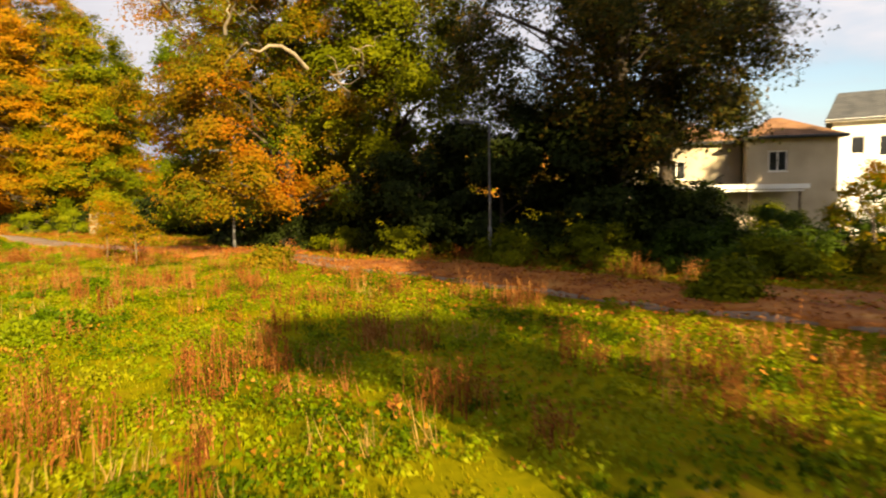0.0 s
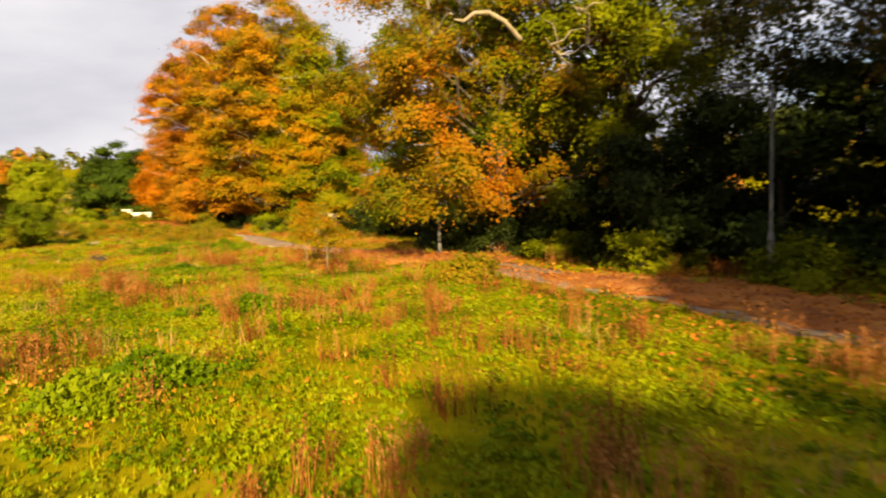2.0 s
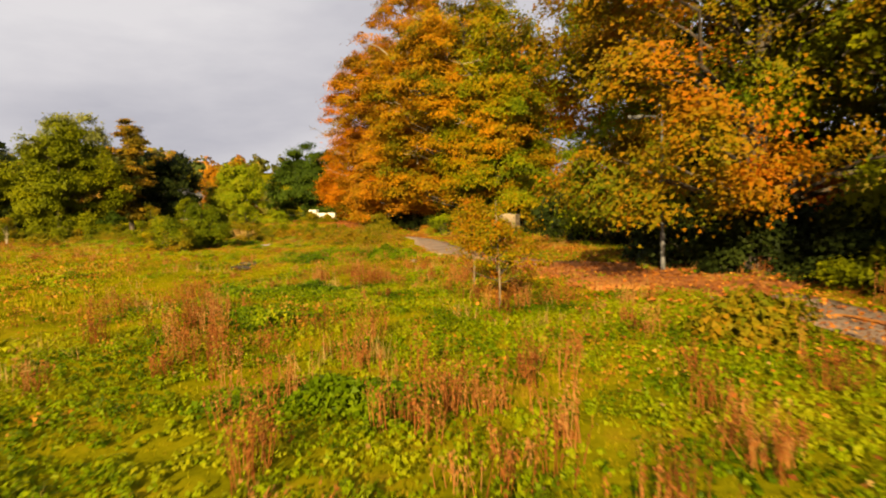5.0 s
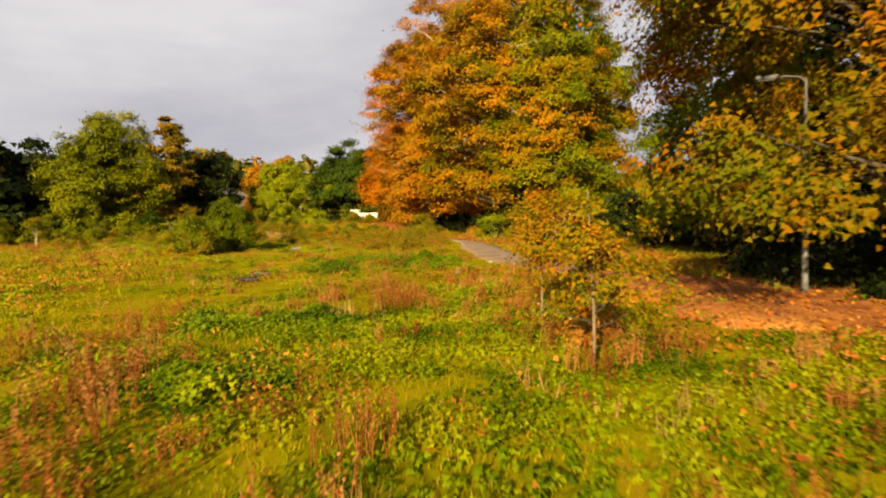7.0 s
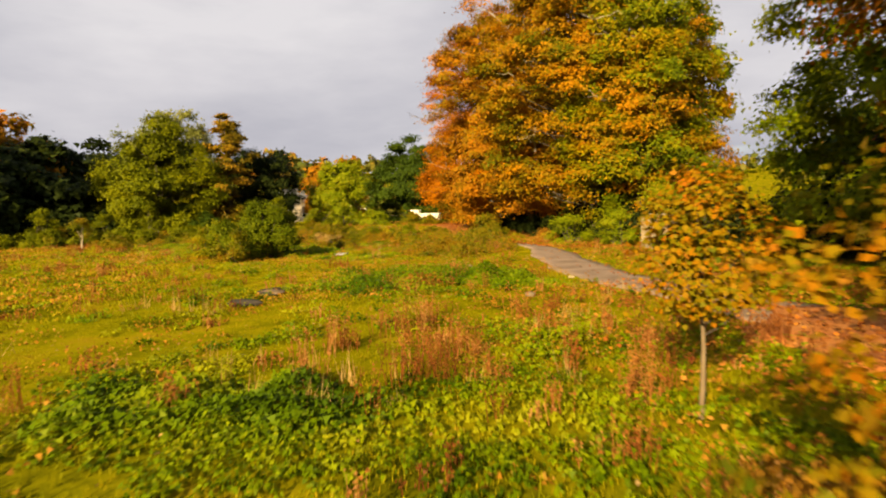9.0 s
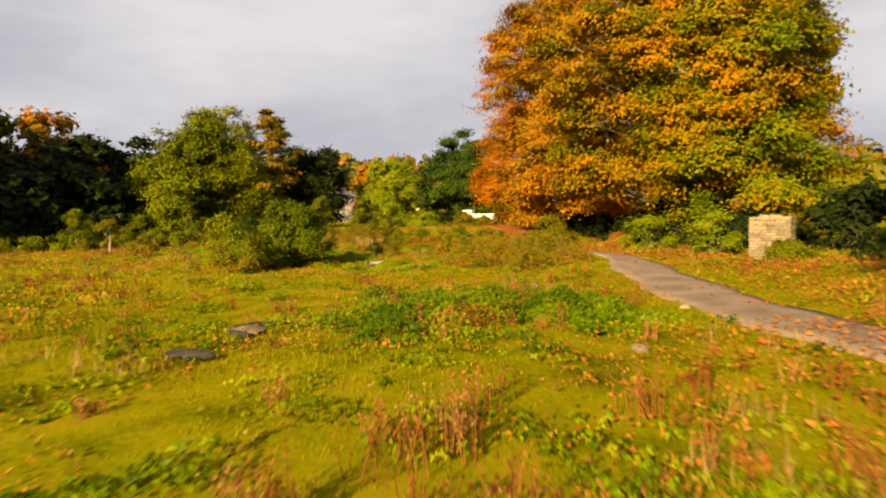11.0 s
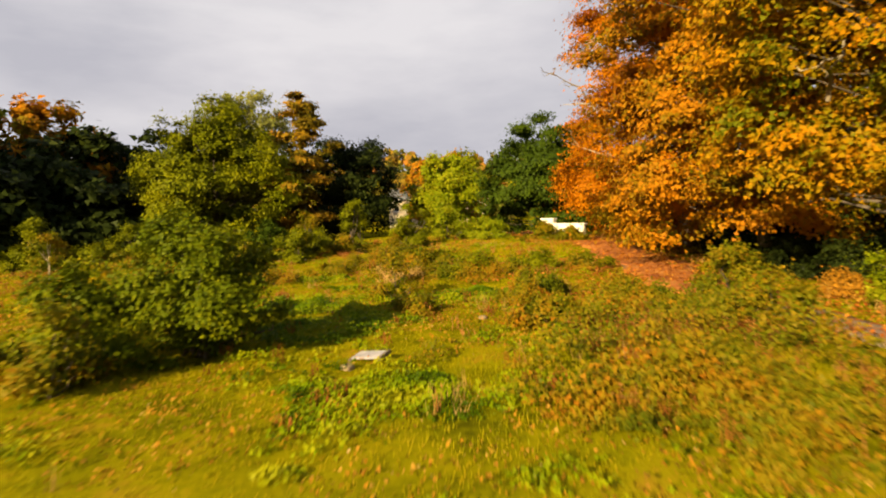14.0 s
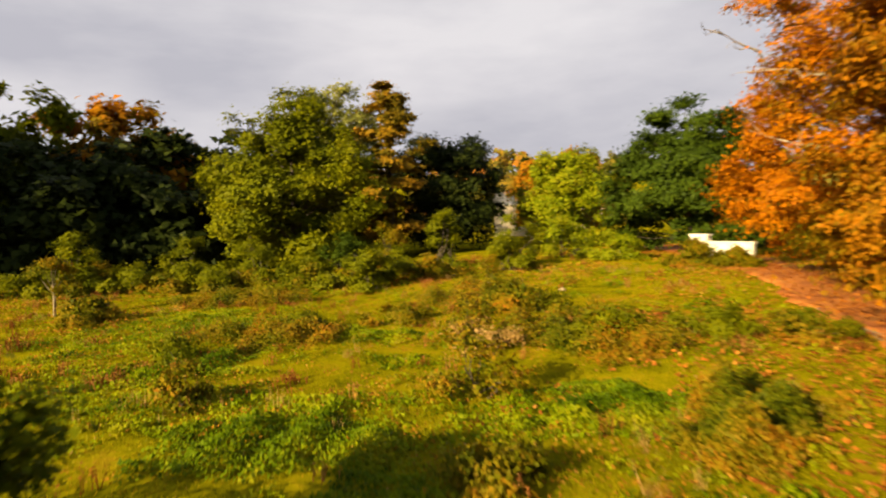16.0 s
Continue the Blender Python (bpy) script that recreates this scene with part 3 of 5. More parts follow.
# leaf colour is evergreen dark plus the shade these hollies stand in
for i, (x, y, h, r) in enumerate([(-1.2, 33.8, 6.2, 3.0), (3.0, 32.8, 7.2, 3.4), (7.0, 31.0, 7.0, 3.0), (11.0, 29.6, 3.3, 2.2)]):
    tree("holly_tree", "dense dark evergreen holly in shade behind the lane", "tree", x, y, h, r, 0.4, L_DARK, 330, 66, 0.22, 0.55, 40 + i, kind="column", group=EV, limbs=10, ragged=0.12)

# ---- far side of the meadow ----
FAR = "trees beyond the meadow"
tree("oak_tree", "broad green oak beyond the meadow's brambles", "tree", -116, 64, 17.5, 8.8, 1.5, L_OAK, 800, 75, 0.38, 0.95, 51, group=FAR, kind="dome")
tree("willow_tree", "grey-green willow crown behind the oak", "tree", -127, 69.5, 24, 7.0, 6, L_SILVER, 360, 60, 0.42, 1.0, 52, group=FAR)
tree("pine_tree", "tall bronze pine with layered boughs", "tree", -112, 72.5, 18.6, 3.4, 2.5, L_PINE, 300, 60, 0.4, 0.75, 53, kind="dome", group=FAR, flat=0.35, bough=1.3, ragged=0.45)
# this oak's shade is put into its leaf colour
tree("oak_tree", "oak beside the pine, shade put into its leaf colour", "tree", -118, 82, 14.5, 6.5, 1.5, L_DARK, 480, 70, 0.4, 1.0, 54, group=FAR)
tree("cedar_tree", "rounded dark green cedar with dense layered foliage", "tree", -91, 94, 13.6, 7.2, 1.0, L_DEEP, 800, 80, 0.32, 0.85, 55, kind="sweep", group=FAR, flat=0.5, ragged=0.12, bough=1.3, inner=0.35)
tree("maple_tree", "yellow-topped green tree beyond the meadow", "tree", -115, 97, 13.0, 5.5, 1.0, L_BRIGHT, 400, 66, 0.38, 0.9, 56, group=FAR)
tree("maple_tree", "orange maple beyond the meadow", "tree", -131, 103, 13, 5, 1.5, L_ORANGE, 240, 40, 0.55, 1.0, 57, group=FAR)
tree("maple_tree", "golden maple beyond the meadow", "tree", -140, 114, 15, 6, 1.5, L_MAPLE, 260, 40, 0.55, 1.0, 58, group=FAR)
# L_DARK trees here carry the wood's shade in their leaf colour
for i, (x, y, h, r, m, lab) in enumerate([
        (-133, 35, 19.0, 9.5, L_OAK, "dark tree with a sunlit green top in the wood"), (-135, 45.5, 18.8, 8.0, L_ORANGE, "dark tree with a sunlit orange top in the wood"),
        (-140, 58, 15, 7, L_DARK, "tree at the end of the shaded wood, shade put into its leaves"), (-126, 26, 18, 8, L_DARK, "tree of the shaded wood, shade put into its leaves"),
        (-150, 66, 15, 8, L_DARK, "tree at the back of the wood, shade put into its leaves"), (-152, 44, 17, 9, L_DARK, "tree at the back of the wood, shade put into its leaves"),
        (-122, 40, 9, 6, L_DARK, "low tree at the edge of the wood, shade put into its leaves"), (-124, 51, 9, 6, L_DARK, "low tree at the edge of the wood, shade put into its leaves"),
        # the trees that shade the wood are added out of view to block sun
        (-122, 15, 31, 11.5, L_OAK, "tall tree that shades the wood"), (-137, 14, 31, 11.5, L_OAK, "tall tree that shades the wood"), (-110, 14, 29, 9, L_OAK, "tall tree that shades the wood"), (-146, 53, 16, 8, L_DARK, "tree of the shaded wood, shade put into its leaves"), (-128, 44, 12, 7, L_DARK, "tree of the shaded wood, shade put into its leaves"),
        (-131, 55, 16.5, 6.5, L_DARK, "tree of the shaded wood, shade put into its leaves"), (-127, 36, 13.5, 7.5, L_DARK, "tree of the shaded wood, shade put into its leaves"), (-128, 47, 13, 7, L_DARK, "tree of the shaded wood, shade put into its leaves"), (-124, 61, 9, 4.5, L_DARK, "low tree at the edge of the wood, shade put into its leaves"),
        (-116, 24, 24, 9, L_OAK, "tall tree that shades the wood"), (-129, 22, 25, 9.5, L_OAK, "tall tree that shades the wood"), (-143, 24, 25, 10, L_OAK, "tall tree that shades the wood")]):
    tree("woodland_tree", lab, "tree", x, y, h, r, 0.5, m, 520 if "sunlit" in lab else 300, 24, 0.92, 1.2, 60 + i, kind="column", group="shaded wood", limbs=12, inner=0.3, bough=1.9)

# ---- shrubs ----
rng_s = np.random.default_rng(5)
bush("alder_bush", "large leafy green bush standing in the meadow", -54.6, 47.7, 3.95, 2.3, L_ALDER, 101, 400, 46, 0.14, 0.36, kind="dome", ragged=0.12, bough=0.55, fill=0.3, corners=4)
bush("alder_bush", "smaller green bush beside the large one", -54.0, 44.8, 2.7, 1.6, L_ALDER, 102, 180, 40, 0.13, 0.34, bough=0.5, fill=0.3, corners=4)
bush("alder_bush", "thin brown and green bush beside the large one", -52.0, 44.0, 2.1, 1.2, L_BRAMBLE, 103, 60, 36, 0.13, 0.32)
bush("alder_bush", "brown and green bush at the back of the large one", -57.3, 45.3, 3.0, 1.5, L_TURN, 106, 120, 40, 0.13, 0.34, bough=0.45, corners=4)
bush("willow_bush", "bushy scrub at the lane's edge", -48.6, 63.6, 2.6, 1.6, L_BRAMBLE, 104, 90, 40, 0.13, 0.34)
bush("willow_bush", "green scrub on the bank", -45.8, 61.0, 1.7, 1.5, L_BRAMBLE, 105, 80, 40, 0.12, 0.34)
SC = "scrub beyond the meadow"
for i, (x, y, h, r, m, lab) in enumerate([
        (-94.5, 71.5, 5.2, 2.0, L_OAK, "tall green scrub bush"), (-91, 75.5, 5.0, 2.2, L_OAK, "tall green scrub bush"),
        (-97, 67.5, 4.0, 1.8, L_BRAMBLE, "brown and green scrub bush"), (-88, 63.2, 3.4, 1.5, L_OAK, "rounded green bush at the meadow's edge"),
        (-95, 83, 3.6, 2.6, L_BRIGHT, "bright green bush under the cedar"), (-88.5, 84, 2.4, 2.0, L_BRIGHT, "low bright green bush"),
        (-104, 57.5, 4.8, 2.3, L_OAK, "rounded green bush above the brambles"), (-107, 52.5, 4.2, 2.4, L_OAK, "rounded green bush above the brambles"),
        (-102, 44.5, 4.6, 1.8, L_OAK, "upright green bush against the dark wood"), (-105, 36, 4.0, 2.2, L_OAK, "green bush against the dark wood"),
        (-98, 61.5, 2.6, 1.6, L_OAK, "low green bush at the meadow edge"), (-106, 66, 3.4, 2.2, L_DEEP, "dark green bush under the oak"),
        (-84, 70, 1.6, 1.5, L_BRAMBLE, "thin brown bush in the meadow"), (-62.5, 58.5, 2.0, 1.2, L_BRAMBLE, "thin twiggy bush in the meadow"),
        (-69, 61.5, 1.8, 1.4, L_BRAMBLE, "thin reddish bush in the meadow"), (-73, 66, 1.3, 1.4, L_BRAMBLE, "low reddish bush in the meadow"),
        (-80.6, 84.0, 1.6, 1.7, L_BRAMBLE, "low bramble before the white wall"), (-77.8, 84.8, 1.3, 1.4, L_BRAMBLE, "low bramble before the white wall"), (-85, 47, 1.2, 1.2, L_BRAMBLE, "low bramble clump in the meadow")]):
    bush("scrub_bush", lab, x, y, h, r, m, 110 + i, 36 if "thin" in lab else 130, 22 if "thin" in lab else 44, 0.13 if "thin" in lab else 0.19, 0.4, group=SC)
for i in range(16):
    f = i / 15
    x, y = -103.5 + 12 * f + rng_s.normal(0, 0.8), 38 + 30 * f + rng_s.normal(0, 0.8)
    bush("bramble_bush", "low tangled bramble bank along the meadow's edge", x, y, rng_s.uniform(1.4, 2.4), rng_s.uniform(2.0, 2.9), L_BRAMBLE if i % 3 == 0 else L_OAK, 140 + i, 80, 44, 0.2, 0.42, group="bramble bank")
for i, (x, y, h, r, m, lab) in enumerate([
        (-67.2, 61.0, 1.5, 1.3, L_STRAW, "thin pale twiggy bush in the meadow"), (-65.6, 65.4, 1.1, 1.7, L_OAK, "low green bramble mound in the meadow"),
        (-69.4, 65.6, 1.0, 1.5, L_BRAMBLE, "low green and brown bramble mound"), (-63.4, 68.0, 1.1, 1.6, L_OAK, "low green bramble mound by the lane"),
        (-62.0, 70.6, 0.9, 1.5, L_BRAMBLE, "low brown bramble mound by the lane"), (-71.6, 51.1, 1.1, 1.4, L_OAK, "low green bush with thin stems"),
        (-65.2, 51.3, 1.2, 0.8, L_BRAMBLE, "thin brown sapling bush in the meadow"), (-82.6, 47.1, 0.8, 1.3, L_BRAMBLE, "low dark brown bramble clump"),
        (-75.5, 61.0, 0.8, 1.5, L_BRAMBLE, "low reddish bramble mound in the meadow"), (-76.0, 56.5, 0.7, 1.6, L_OAK, "low green weed mound in the meadow"),
        (-50.2, 57.0, 1.0, 1.3, L_BRAMBLE, "brown and green bramble mound on the bank"), (-57.0, 56.2, 0.7, 1.2, L_BRAMBLE, "low brown bramble by the bush's shade")]):
    bush("bramble_mound", lab, x, y, h, r, m, 400 + i, 26 if "thin" in lab else 90, 20 if "thin" in lab else 40, 0.12, 0.3, group="low mounds in the meadow")
HB = "shrubs behind the lane"
for i, (x, y, h, r, m, lab) in enumerate([
        (16.6, 24.2, 4.4, 2.2, L_MAPLE, "golden-brown bush by the white house"), (13.0, 25.5, 2.6, 2.2, L_DEEP, "dark green bush below the house"),
        (9.8, 24.6, 2.0, 1.9, L_DEEP, "dark green bush below the house"), (15.0, 20.6, 1.6, 1.9, L_BRAMBLE, "low brown bush by the lane"),
        (6.2, 26.2, 1.9, 1.7, L_OAK, "low green bush by the lane"), (2.8, 27.6, 1.5, 1.6, L_OAK, "low green bush by the lane"),
        (-1.8, 31.0, 1.5, 1.6, L_OAK, "low green bush by the lane"), (11.5, 21.8, 1.3, 1.5, L_OAK, "low green bush by the lane"),
        (-45.6, 70.6, 2.6, 2.2, L_BRIGHT, "bright yellow-green bush beside the stone pier"), (-38.6, 66.8, 2.4, 1.9, L_BRIGHT, "bright yellow-green bush beside the stone pier"),
        (-49, 72, 0.9, 1.2, L_RUST, "low russet bush by the lane"), (-5.6, 36.6, 1.2, 1.5, L_OAK, "low green bush under the beech"),
        (-7.8, 28.6, 0.9, 1.0, L_BRAMBLE, "green and brown bush at the lane's edge"), (19, 27.5, 3.0, 2.2, L_DEEP, "dark green bush below the house"),
        (20.5, 22, 2.6, 2.2, L_MAPLE, "golden-brown bush by the lane"), (12.6, 31.0, 2.6, 2.0, L_DEEP, "dark green bush before the lean-to"), (16.2, 31.6, 2.5, 2.0, L_OAK, "green bush before the lean-to"), (19.8, 31.6, 2.5, 2.0, L_DEEP, "dark green bush before the lean-to"), (-33.5, 64.5, 1.0, 0.8, L_OAK, "low green bush at the stone pier"), (7.6, 17.0, 1.0, 0.8, L_OAK, "small green bush at the lane's edge")]):
    bush("hedge_shrub", lab, x, y, h, r, m, 170 + i, 110, 46, 0.14, 0.36, group=HB)
# near-black bushes added to fill the hollow with painted shade
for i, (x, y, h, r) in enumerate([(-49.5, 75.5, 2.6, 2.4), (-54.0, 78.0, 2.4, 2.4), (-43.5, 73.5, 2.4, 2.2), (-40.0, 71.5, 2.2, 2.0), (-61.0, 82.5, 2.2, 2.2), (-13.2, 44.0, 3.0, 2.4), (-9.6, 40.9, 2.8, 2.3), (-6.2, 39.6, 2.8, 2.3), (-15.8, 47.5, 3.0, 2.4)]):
    bush("shade_bush", "near-black bush added as the shade in the hollow under the beeches", x, y, h, r, L_DARK, 240 + i, 110, 40, 0.2, 0.5, group="hollies under the beeches")
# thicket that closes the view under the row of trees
# shade below the crowns is painted into the thicket's leaves
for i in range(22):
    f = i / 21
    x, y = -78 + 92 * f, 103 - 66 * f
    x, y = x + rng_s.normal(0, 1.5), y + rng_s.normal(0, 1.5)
    bush("thicket", "thicket under the tall trees, shade put into its leaf colour", x, y, rng_s.uniform(3.2, 5.0), rng_s.uniform(3.0, 3.8), L_DARK, 200 + i, 90, 24, 0.46, 0.8, group="thicket under the trees")

# ---- meadow plants ----
MEADOW_LINE = smooth_line(np.array([(1, -2), (-2, 9), (-8, 20), (-16, 29), (-26, 38), (-38, 46), (-50, 52), (-64, 57), (-78, 62)], float), 2.0)
rng_g = np.random.default_rng(9)
WAVES = [(rng_g.uniform(0, 6.28), rng_g.uniform(0, 6.28), rng_g.uniform(0.7, 1.3)) for _ in range(12)]


def patchy(x, y, scale, shift=0):
    """Smooth patches between about -1 and 1."""
    s = 0
    for i, (ph, ang, k) in enumerate(WAVES):
        a = ang + shift * 1.7
        s = s + np.sin((x * np.cos(a) + y * np.sin(a)) * k * (1 + 0.55 * (i % 4)) / scale + ph + shift * (i + 1))
    return s / 4.0


def scatter(rng, n, lo, hi, keep):
    x, y = rng.uniform(lo[0], hi[0], n), rng.uniform(lo[1], hi[1], n)
    k = keep(x, y)
    return x[k], y[k]


def off_lane(x, y, gap=1.2):
    return line_distance(x, y, TRACK_LINE)[0] > gap


def blades(rng, x, y, per, h, w, spread_, lean=0.45):
    """Tufts of bent single blades."""
    n = len(x) * per
    i = np.repeat(np.arange(len(x)), per)
    bx, by = x[i] + rng.normal(0, spread_, n), y[i] + rng.normal(0, spread_, n)
    bz = gz(bx, by) - 0.02
    a, hh = rng.uniform(0, 6.28, n), (h[i] if np.ndim(h) else h) * rng.uniform(0.55, 1.25, n)
    ww = w * rng.uniform(0.7, 1.4, n)
    la = rng.uniform(0, 6.28, n)
    ll = hh * np.abs(rng.normal(0, lean, n))
    v = np.empty((n, 3, 3))
    v[:, 0] = np.column_stack([bx - ww * np.cos(a), by - ww * np.sin(a), bz])
    v[:, 1] = np.column_stack([bx + ww * np.cos(a), by + ww * np.sin(a), bz])
    v[:, 2] = np.column_stack([bx + ll * np.cos(la), by + ll * np.sin(la), bz + hh])
    tone = np.repeat(np.clip(rng.uniform(0, 1, len(x))[i], 0, 1), 3)
    return v.reshape(-1, 3), np.arange(3 * n).reshape(-1, 3), tone


def stuff(name, v, f, mat, label, category, tone=None):
    return tagged(new(name, np_mesh(name, v, f, mat, tone)), label, category, kind="stuff")


def band(lo, hi):
    def keep(x, y):
        d = line_distance(x, y, MEADOW_LINE)[0]
        return (d >= lo) & (d < hi) & off_lane(x, y)
    return keep


for name, lo, hi, num, per, h, w in (("meadow_grass", 0, 11, 235000, 5, 0.11, 0.012), ("meadow_grass", 11, 24, 90000, 4, 0.15, 0.03), ("meadow_grass", 24, 60, 40000, 4, 0.19, 0.06)):
    gx1, gy1 = scatter(rng_g, num, (-108, -2), (14, 92), band(lo, hi))
    hh = h * (0.85 + 0.4 * np.clip(patchy(gx1, gy1, 3.0, 2), -1, 1.2))
    v, f, tn = blades(rng_g, gx1, gy1, per, np.maximum(hh, 0.05), w, 0.06 + w * 2)
    stuff(name, v, f, L_GRASS, "rough meadow grass, green fading to yellow", "grass", tn)


def weed_leaves(rng, x, y, size, top, tilt=0.5):
    n = len(x)
    z = gz(x, y) + top * rng.uniform(0.1, 1, n)
    nrm = rng.normal(size=(n, 3)) * tilt + np.array([0.1, -0.25, 0.9])
    return leaf_tris(rng, np.column_stack([x, y, z]), nrm, size, 0.8)


def weed_plants(rng, x, y, leaves, radius, height, size):
    """Low domed plants: leaves round each stem, facing out and up."""
    i = np.repeat(np.arange(len(x)), leaves)
    n = len(i)
    a, e = rng.uniform(0, 2 * np.pi, n), np.arcsin(rng.uniform(0.05, 1, n))
    d = np.column_stack([np.cos(a) * np.cos(e), np.sin(a) * np.cos(e), np.sin(e)])
    k = rng.uniform(0.55, 1.1, n)
    px, py = x[i] + d[:, 0] * radius[i] * k, y[i] + d[:, 1] * radius[i] * k
    pos = np.column_stack([px, py, gz(px, py) + 0.02 + d[:, 2] * height[i] * k])
    return leaf_tris(rng, pos, d + rng.normal(size=(n, 3)) * 0.35 + np.array([0, 0, 0.35]), size, 0.75)


for lo, hi, num, leaves, size, rad, cut, corner in ((0, 9, 66000, 10, 0.085, 0.15, -0.4, (-100, 24)), (0, 9, 40000, 13, 0.062, 0.15, -0.75, (-27, -2)), (9, 26, 60000, 8, 0.14, 0.22, 0.1, (-100, -2))):
    wx1, wy1 = scatter(rng_g, num, corner, (14, 34 if cut < -0.7 else 90), lambda x, y: band(lo, hi)(x, y) & (patchy(x, y, 1.6, 5) + 0.5 * patchy(x, y, 0.5, 6) > cut + 0.9 * sstep(-18, -26, x)))
    lift = np.clip(0.75 + 0.6 * patchy(wx1, wy1, 0.7, 7), 0.35, 1.6) * rng_g.uniform(0.6, 1.3, len(wx1))
    v, f = weed_plants(rng_g, wx1, wy1, leaves, rad * lift, 0.2 * lift, size)
    tn = np.repeat(np.clip(0.5 + 0.4 * patchy(wx1, wy1, 1.1, 8) + rng_g.normal(0, 0.16, len(wx1)), 0, 1), 3 * leaves)
    stuff("meadow_weeds", v, f, L_WEED, "low green broad-leaved meadow weeds in clumps", "weeds", tn)


def stalks(rng, x, y, hh, heads, spread_=0.12, width=0.008, head_size=0.045):
    """Upright dead stems, each with a head of small dry scales."""
    vs, fs, tn, o = [], [], [], 0
    per = rng.integers(5, 11, len(x))
    i = np.repeat(np.arange(len(x)), per)
    n = len(i)
    bx, by = x[i] + rng.normal(0, spread_, n), y[i] + rng.normal(0, spread_, n)
    h = hh[i] * rng.uniform(0.6, 1.15, n)
    tx, ty = bx + rng.normal(0, 0.14, n) * h, by + rng.normal(0, 0.14, n) * h
    bz = gz(bx, by) - 0.03
    tone_c = rng.uniform(0, 1, len(x))[i]
    for a in (0.0, np.pi / 2):
        dx, dy = width * 1.2 * np.cos(a), width * 1.2 * np.sin(a)
        v = np.empty((n, 3, 3))
        v[:, 0] = np.column_stack([bx - dx, by - dy, bz]); v[:, 1] = np.column_stack([bx + dx, by + dy, bz])
        v[:, 2] = np.column_stack([tx, ty, bz + h])
        vs.append(v.reshape(-1, 3)); fs.append(np.arange(3 * n).reshape(-1, 3) + o); o += 3 * n
        tn.append(np.repeat(tone_c, 3))
    k = np.repeat(np.arange(n), heads)
    f = rng.uniform(0.45, 1.02, len(k))
    pos = np.column_stack([bx[k] + (tx - bx)[k] * f, by[k] + (ty - by)[k] * f, bz[k] + h[k] * f]) + rng.normal(0, 0.022, (len(k), 3))
    v, fc = leaf_tris(rng, pos, rng.normal(size=(len(k), 3)), head_size, 0.8)
    vs.append(v); fs.append(fc + o); tn.append(np.repeat(tone_c[k], 3))
    return np.vstack(vs), np.vstack(fs), np.concatenate(tn)


for lo, hi, num, size, cut in ((0, 12, 420000, 0.07, 0.38), (12, 38, 190000, 0.13, 0.3)):
    rx1, ry1 = scatter(rng_g, num, (-104, -2), (14, 92), lambda x, y: band(lo, hi)(x, y) & (0.7 * patchy(x, y, 2.6, 31) + 0.6 * patchy(x, y, 0.7, 32) > cut - 0.25 * sstep(-12, -22, x)))
    v, f = weed_leaves(rng_g, rx1, ry1, size, 0.3 * np.clip(0.6 + 0.7 * patchy(rx1, ry1, 0.45, 33), 0.15, 1.8), 0.8)
    stuff("withered_weeds", v, f, L_RUST, "withered rust-brown weeds among the grass", "dead weeds", np.repeat(np.clip(0.5 + 0.4 * patchy(rx1, ry1, 0.9, 34) + rng_g.normal(0, 0.12, len(rx1)), 0, 1), 3))

dx1, dy1 = scatter(rng_g, 6800, (-26, -1), (10, 40), lambda x, y: off_lane(x, y, 2.0) & (0.5 * patchy(x, y, 2.4, 11) + 0.7 * patchy(x, y, 0.55, 12) > 0.45) & (line_distance(x, y, TRACK_LINE)[0] < 30))
v, f, tn = stalks(rng_g, dx1, dy1, rng_g.uniform(0.3, 0.95, len(dx1)), 15, head_size=0.034)
stuff("dock_stalks", v, f, L_DOCK, "dead rust-brown dock stalks with seed heads", "dead stalks", tn)
dx2, dy2 = scatter(rng_g, 6000, (-104, 28), (-18, 84), lambda x, y: off_lane(x, y, 2.2) & (0.6 * patchy(x, y, 3.2, 13) + 0.7 * patchy(x, y, 0.6, 14) > 0.5) & (line_distance(x, y, MEADOW_LINE)[0] < 32))
v, f, tn = stalks(rng_g, dx2, dy2, rng_g.uniform(0.2, 0.6, len(dx2)), 9, width=0.012, head_size=0.045)
stuff("dock_stalks", v, f, L_DOCK, "scattered dead rust-brown stalks in the meadow", "dead stalks", tn)
sx1, sy1 = scatter(rng_g, 9000, (-95, 0), (10, 80), lambda x, y: band(0, 22)(x, y) & (patchy(x, y, 1.9, 17) > 0.75))
v, f, tn = blades(rng_g, sx1, sy1, 9, rng_g.uniform(0.3, 0.6, len(sx1)), 0.008, 0.08, 0.35)
stuff("straw_tufts", v, f, L_STRAW, "pale dry straw-coloured grass tufts", "dry grass", tn)


def blob(cx, cy, rx, ry, turn=0.0):
    c, s = math.cos(turn), math.sin(turn)

    def inside(x, y):
        a, b = (x - cx) * c + (y - cy) * s, -(x - cx) * s + (y - cy) * c
        return np.hypot(a / rx, b / ry)
    return inside


